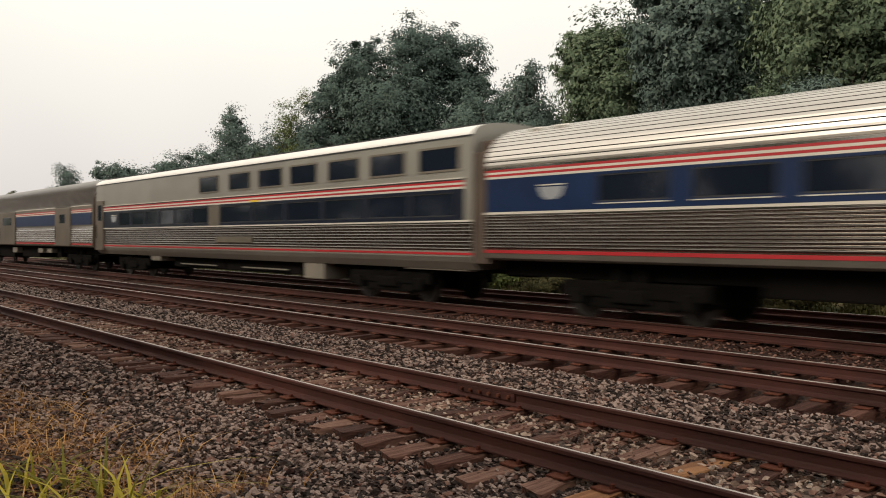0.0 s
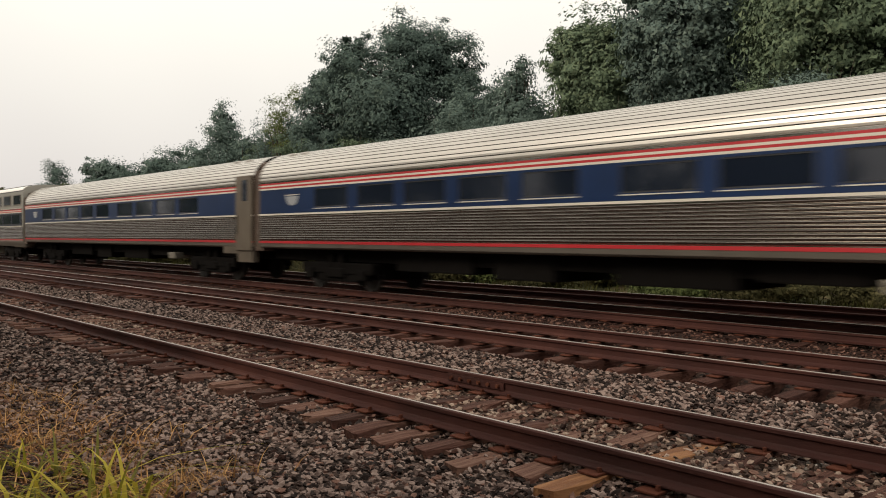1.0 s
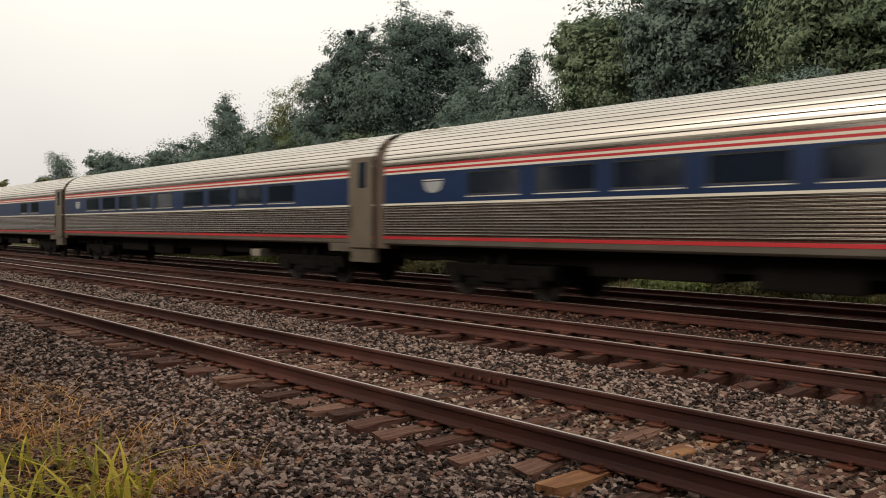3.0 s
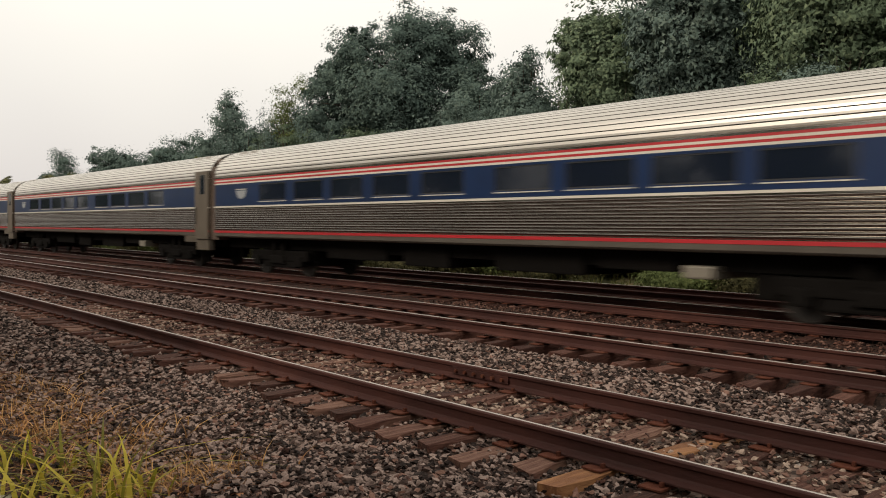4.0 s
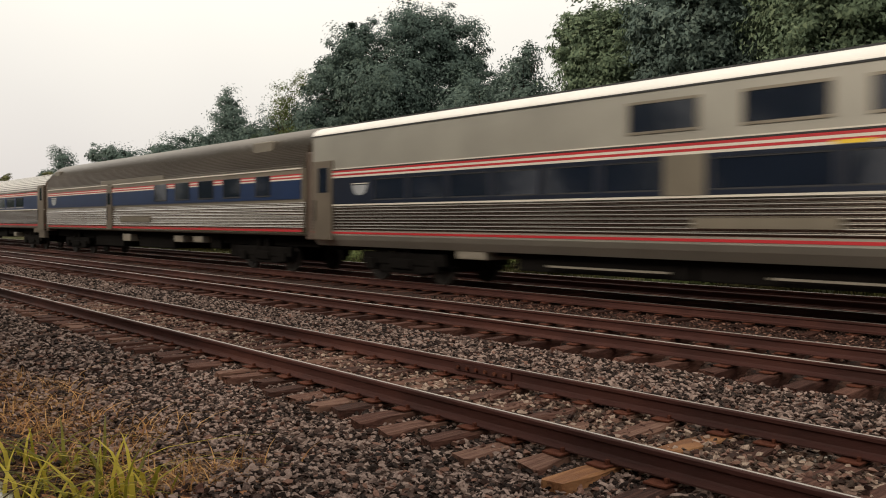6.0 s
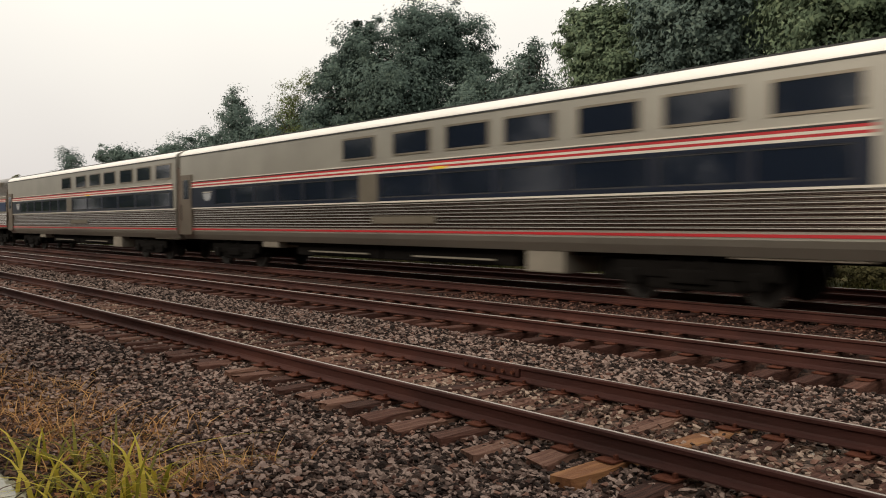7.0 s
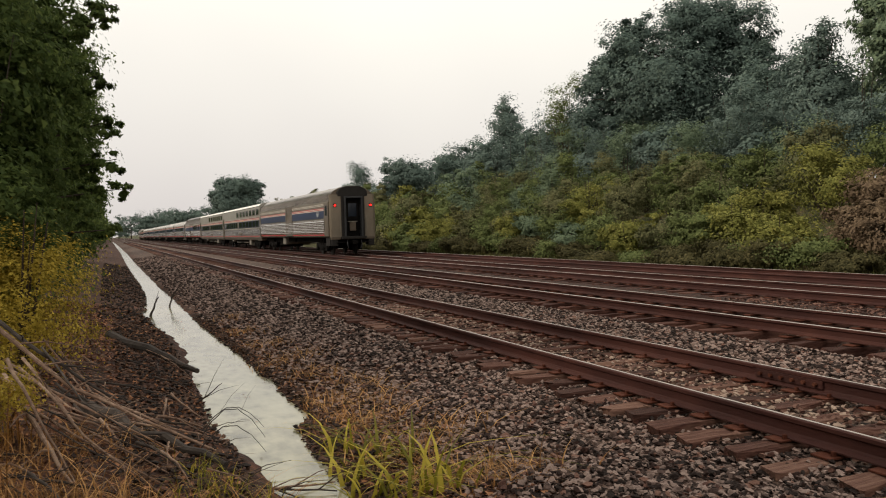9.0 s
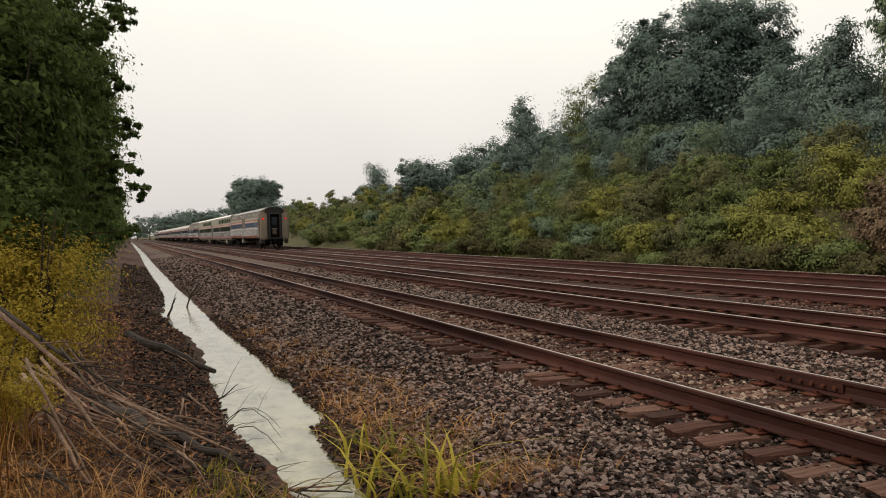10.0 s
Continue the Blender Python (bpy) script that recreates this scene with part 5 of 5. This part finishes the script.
p = tufts(36, [(-2.2, 6.0), (-2.4, 6.6), (-1.95, 5.6)], 12, 0.12)
blades("thin_grass", p, grng.uniform(0.2, 0.45, len(p)), STRAW, 6, "thin dry grass stems on the gravel", 0.7, 0.006)
p = tufts(32, [(-2.6, 6.3), (-2.7, 7.0), (-2.5, 5.5), (-2.2, 5.8), (-2.5, 7.9), (-2.6, 8.6), (-2.75, 9.6), (-2.2, 9.3), (-2.3, 11.3), (-2.7, 12.8), (-2.4, 14.8), (-2.5, 17), (-2.3, 20), (-1.9, 7.4), (-2.3, 8.3), (-2.1, 10.3), (-2.2, 13.2)], 110, 0.24)
blades("dry_grass", p, grng.uniform(0.06, 0.26, len(p)), STRAW, 2, "flattened dry straw-coloured grass beside the ditch", 1.9, 0.007)
p = tufts(33, [(-5.2, 5.6), (-5.5, 6.2), (-4.9, 5.2), (-5.8, 5.6), (-4.5, 5.4), (-5.9, 7.2), (-5.4, 7.6), (-6.2, 6.4)], 170, 0.3)
blades("straw_litter", p, grng.uniform(0.1, 0.45, len(p)), STRAW, 3, "dry orange-brown grass among the fallen branches", 1.3, 0.006)
p = tufts(37, [(-6.1, 6.3), (-6.4, 7.0), (-5.95, 5.7), (-6.3, 5.9), (-6.6, 6.6), (-6.05, 7.6)], 90, 0.2)
blades("standing_dry_grass", p, grng.uniform(0.3, 0.95, len(p)), REED, 7, "standing orange-brown grass beside the fallen branches", 0.4, 0.006)
p = tufts(34, [(-4.2, 6.4), (-4.3, 6.9), (-3.95, 6.1), (-4.4, 6.0)], 40, 0.12)
blades("shore_grass", p, grng.uniform(0.12, 0.32, len(p)), GRASS, 4, "short green grass at the water's edge", 0.7, 0.006)
p = np.stack([grng.uniform(15.6, 18.8, 5200), grng.uniform(6, 75, 5200), np.zeros(5200)], 1)
p[:, 2] = [ground_height(x, y) for x, y, _ in p]
blades("bank_weeds", p, grng.uniform(0.12, 0.5, len(p)), WEED, 5, "low olive green weeds at the foot of the far bank", 0.5, 0.02)


def litter(name, seed, x0, x1, y0, y1, count, size, label):
    r = np.random.default_rng(seed)
    q = np.stack([r.uniform(x0, x1, count), r.uniform(y0, y1, count) ** 1.0, np.zeros(count)], 1)
    q[:, 2] = [ground_height(x, y) + 0.012 for x, y, _ in q]
    q = q[q[:, 2] > -0.555]
    leaf_mesh(name, q, np.full(len(q), size), LITTER, seed, None, label, "leaf litter", up=1.2)


litter("leaf_litter", 61, -6.8, -3.95, 4.6, 24, 13000, 0.05, "brown dead leaves on the muddy shore")
litter("dry_litter", 62, -3.1, -2.0, 4.6, 20, 6500, 0.045, "reddish dry leaves and straw beside the ditch")


drng = np.random.default_rng(64)
q = np.stack([drng.uniform(-3.85, -3.3, 60), drng.uniform(7.5, 26, 60), np.full(60, -0.562)], 1)
leaf_mesh("floating_leaves", q, np.full(60, 0.035), LITTER, 64, None, "few dark leaves afloat on the ditch water", "leaf litter", up=6.0)


# ---------- fallen branches ----------
def branch(points, thick, mat, label, group="fallen branches", name="branch", forks=2, seed=0):
    r = random.Random(seed)
    base = Vector(points[0])
    pts = [Vector(q) - base for q in points]
    fine = []
    for a, b in zip(pts, pts[1:]):
        for i in range(4):
            fine.append(a.lerp(b, i / 4) + Vector((r.uniform(-1, 1), r.uniform(-1, 1), r.uniform(-1, 1))) * thick * 0.5)
    fine.append(pts[-1])
    bm = bmesh.new()
    tube(bm, fine, [thick * (1 - 0.65 * i / (len(fine) - 1)) for i in range(len(fine))], 8)
    for _ in range(forks):
        s = fine[r.randrange(2, len(fine) - 1)]
        e = s + (pts[-1] - pts[0]).normalized() * r.uniform(0.2, 0.5) + Vector((r.uniform(-0.3, 0.3), r.uniform(-0.3, 0.3), r.uniform(0.02, 0.3)))
        tube(bm, [s, s.lerp(e, 0.5) + Vector((0, 0, 0.03)), e], [thick * 0.4, thick * 0.25, thick * 0.08], 5)
    ob = new(name, mesh_of(name, bm, mat))
    ob.location = base
    return tagged(ob, label, "branch", group=group)


def on_ground(x, y, lift=0.0):
    return (x, y, ground_height(x, y) + lift)


branch([(-6.3, 9.4, 0.98), (-5.31, 8.5, 0.15), (-4.17, 7.68, -0.37)], 0.027, DEAD_WOOD, "long pale dead branch lying towards the water", seed=1, forks=4)
branch([(-6.35, 9.75, 1.0), (-5.6, 9.1, 0.42), (-4.9, 8.7, -0.05)], 0.028, LOG, "dark dead branch beside the long pale one", seed=2)
branch([(-5.95, 9.0, 0.35), (-5.2, 8.35, -0.02), (-4.45, 7.5, -0.33)], 0.016, DEAD_WOOD, "thin pale dead branch under the long one", seed=14, forks=3)
branch([(-5.75, 7.5, 0.6), (-5.5, 7.0, 0.2), (-5.2, 6.4, -0.25)], 0.016, DEAD_WOOD, "leaning pale dead stem in orange grass", seed=15, forks=1)
branch([on_ground(-4.95, 16.4, 0.05), on_ground(-4.4, 14.4, 0.08), (-3.78, 12.7, -0.46)], 0.1, LOG, "dark wet log reaching into the ditch", name="log", forks=0, seed=3)
branch([on_ground(-5.2, 9.4, 0.08), on_ground(-4.7, 8.2, 0.1), on_ground(-4.1, 7.1, 0.05)], 0.075, LOG, "dark fallen log at the water's edge", name="log", forks=0, seed=4)
branch([on_ground(-5.9, 8.6, 0.4), on_ground(-5.55, 7.4, 0.25), on_ground(-5.25, 6.3, 0.05)], 0.032, DEAD_WOOD, "bent dead branch in dry grass", seed=5)
branch([(-3.3, 26.0, -0.62), (-3.22, 25.6, -0.2), (-3.0, 25.2, 0.15)], 0.028, LOG, "bare forked twig standing in the ditch", seed=6, forks=3)
branch([(-3.95, 23.4, -0.6), (-3.85, 23.2, -0.3), (-3.75, 23.0, -0.05)], 0.036, LOG, "short dark stub standing in the ditch", seed=7, forks=1)
branch([(-4.05, 10.4, -0.5), (-3.9, 10.2, -0.36), (-3.75, 10.1, -0.22)], 0.012, LOG, "thin twig over the water", seed=8)
frng = random.Random(19)
for i in range(12):
    x, y = frng.uniform(-6.2, -5.3), frng.uniform(8.2, 11.5)
    branch([on_ground(x, y, frng.uniform(0.2, 0.7)), on_ground(x * 0.5 - 2.4, y - 1.1, frng.uniform(0.1, 0.35)), on_ground(frng.uniform(-4.7, -4.15), y - frng.uniform(1.9, 2.8), 0.04)], frng.uniform(0.009, 0.02),
           (DEAD_WOOD, LOG, DEAD_WOOD)[i % 3], "crooked dead branch in a tangle by the water", forks=3, seed=60 + i)
trng = random.Random(9)
for i in range(50):
    x, y = trng.uniform(-5.9, -4.15), trng.uniform(5.6, 13.5)
    a, n = trng.uniform(-1.7, 0.6), trng.uniform(0.4, 1.3)
    x1, y1 = min(-3.9, x + math.cos(a) * n), y + math.sin(a) * n
    branch([on_ground(x, y, 0.1 + trng.uniform(0, 0.12)), on_ground((x + x1) / 2, (y + y1) / 2, trng.uniform(0.05, 0.16)), on_ground(x1, y1, 0.03)], trng.uniform(0.005, 0.017),
           (DEAD_WOOD, LOG)[i % 2], ("thin pale dead stick on the muddy shore", "thin dark stick on the muddy shore")[i % 2], name="stick", forks=1, seed=20 + i)
for i, (x0, y0, x1, y1) in enumerate(((-4.35, 6.9, -3.3, 6.5), (-4.2, 6.5, -3.25, 6.75), (-4.1, 7.3, -3.6, 6.4), (-4.3, 6.2, -3.5, 6.25))):
    branch([(x0, y0, -0.5), ((x0 + x1) / 2, (y0 + y1) / 2 + 0.06, -0.52), (x1, y1, -0.55)], 0.016, (LOG, DEAD_WOOD)[i % 2], "thin stick lying across the ditch", name="stick", forks=2, seed=120 + i)
for i in range(3):
    x, y, h = -4.3 + 0.08 * i, 7.6 + 0.5 * i, trng.uniform(0.3, 0.45)
    arc = [(x + 0.6 * f, y - 0.15 * f, -0.48 + h * math.sin(math.pi * (0.1 + 0.8 * f)) - 0.12 * h) for f in (0, 0.2, 0.4, 0.6, 0.8, 1.0)]
    branch(arc, 0.006, LOG, "arching bare bramble stem over the water", name="bramble_stem", forks=1, seed=90 + i)


# ---------- movement ----------
def motions():
    for car, k in TRAIN:
        y = FIRST_GAP - PITCH * k
        walk(car, [(t / 2, pose(TRACK_X, y + SPEED * t / 2, 0.0)) for t in range(-1, 22)])


motions()
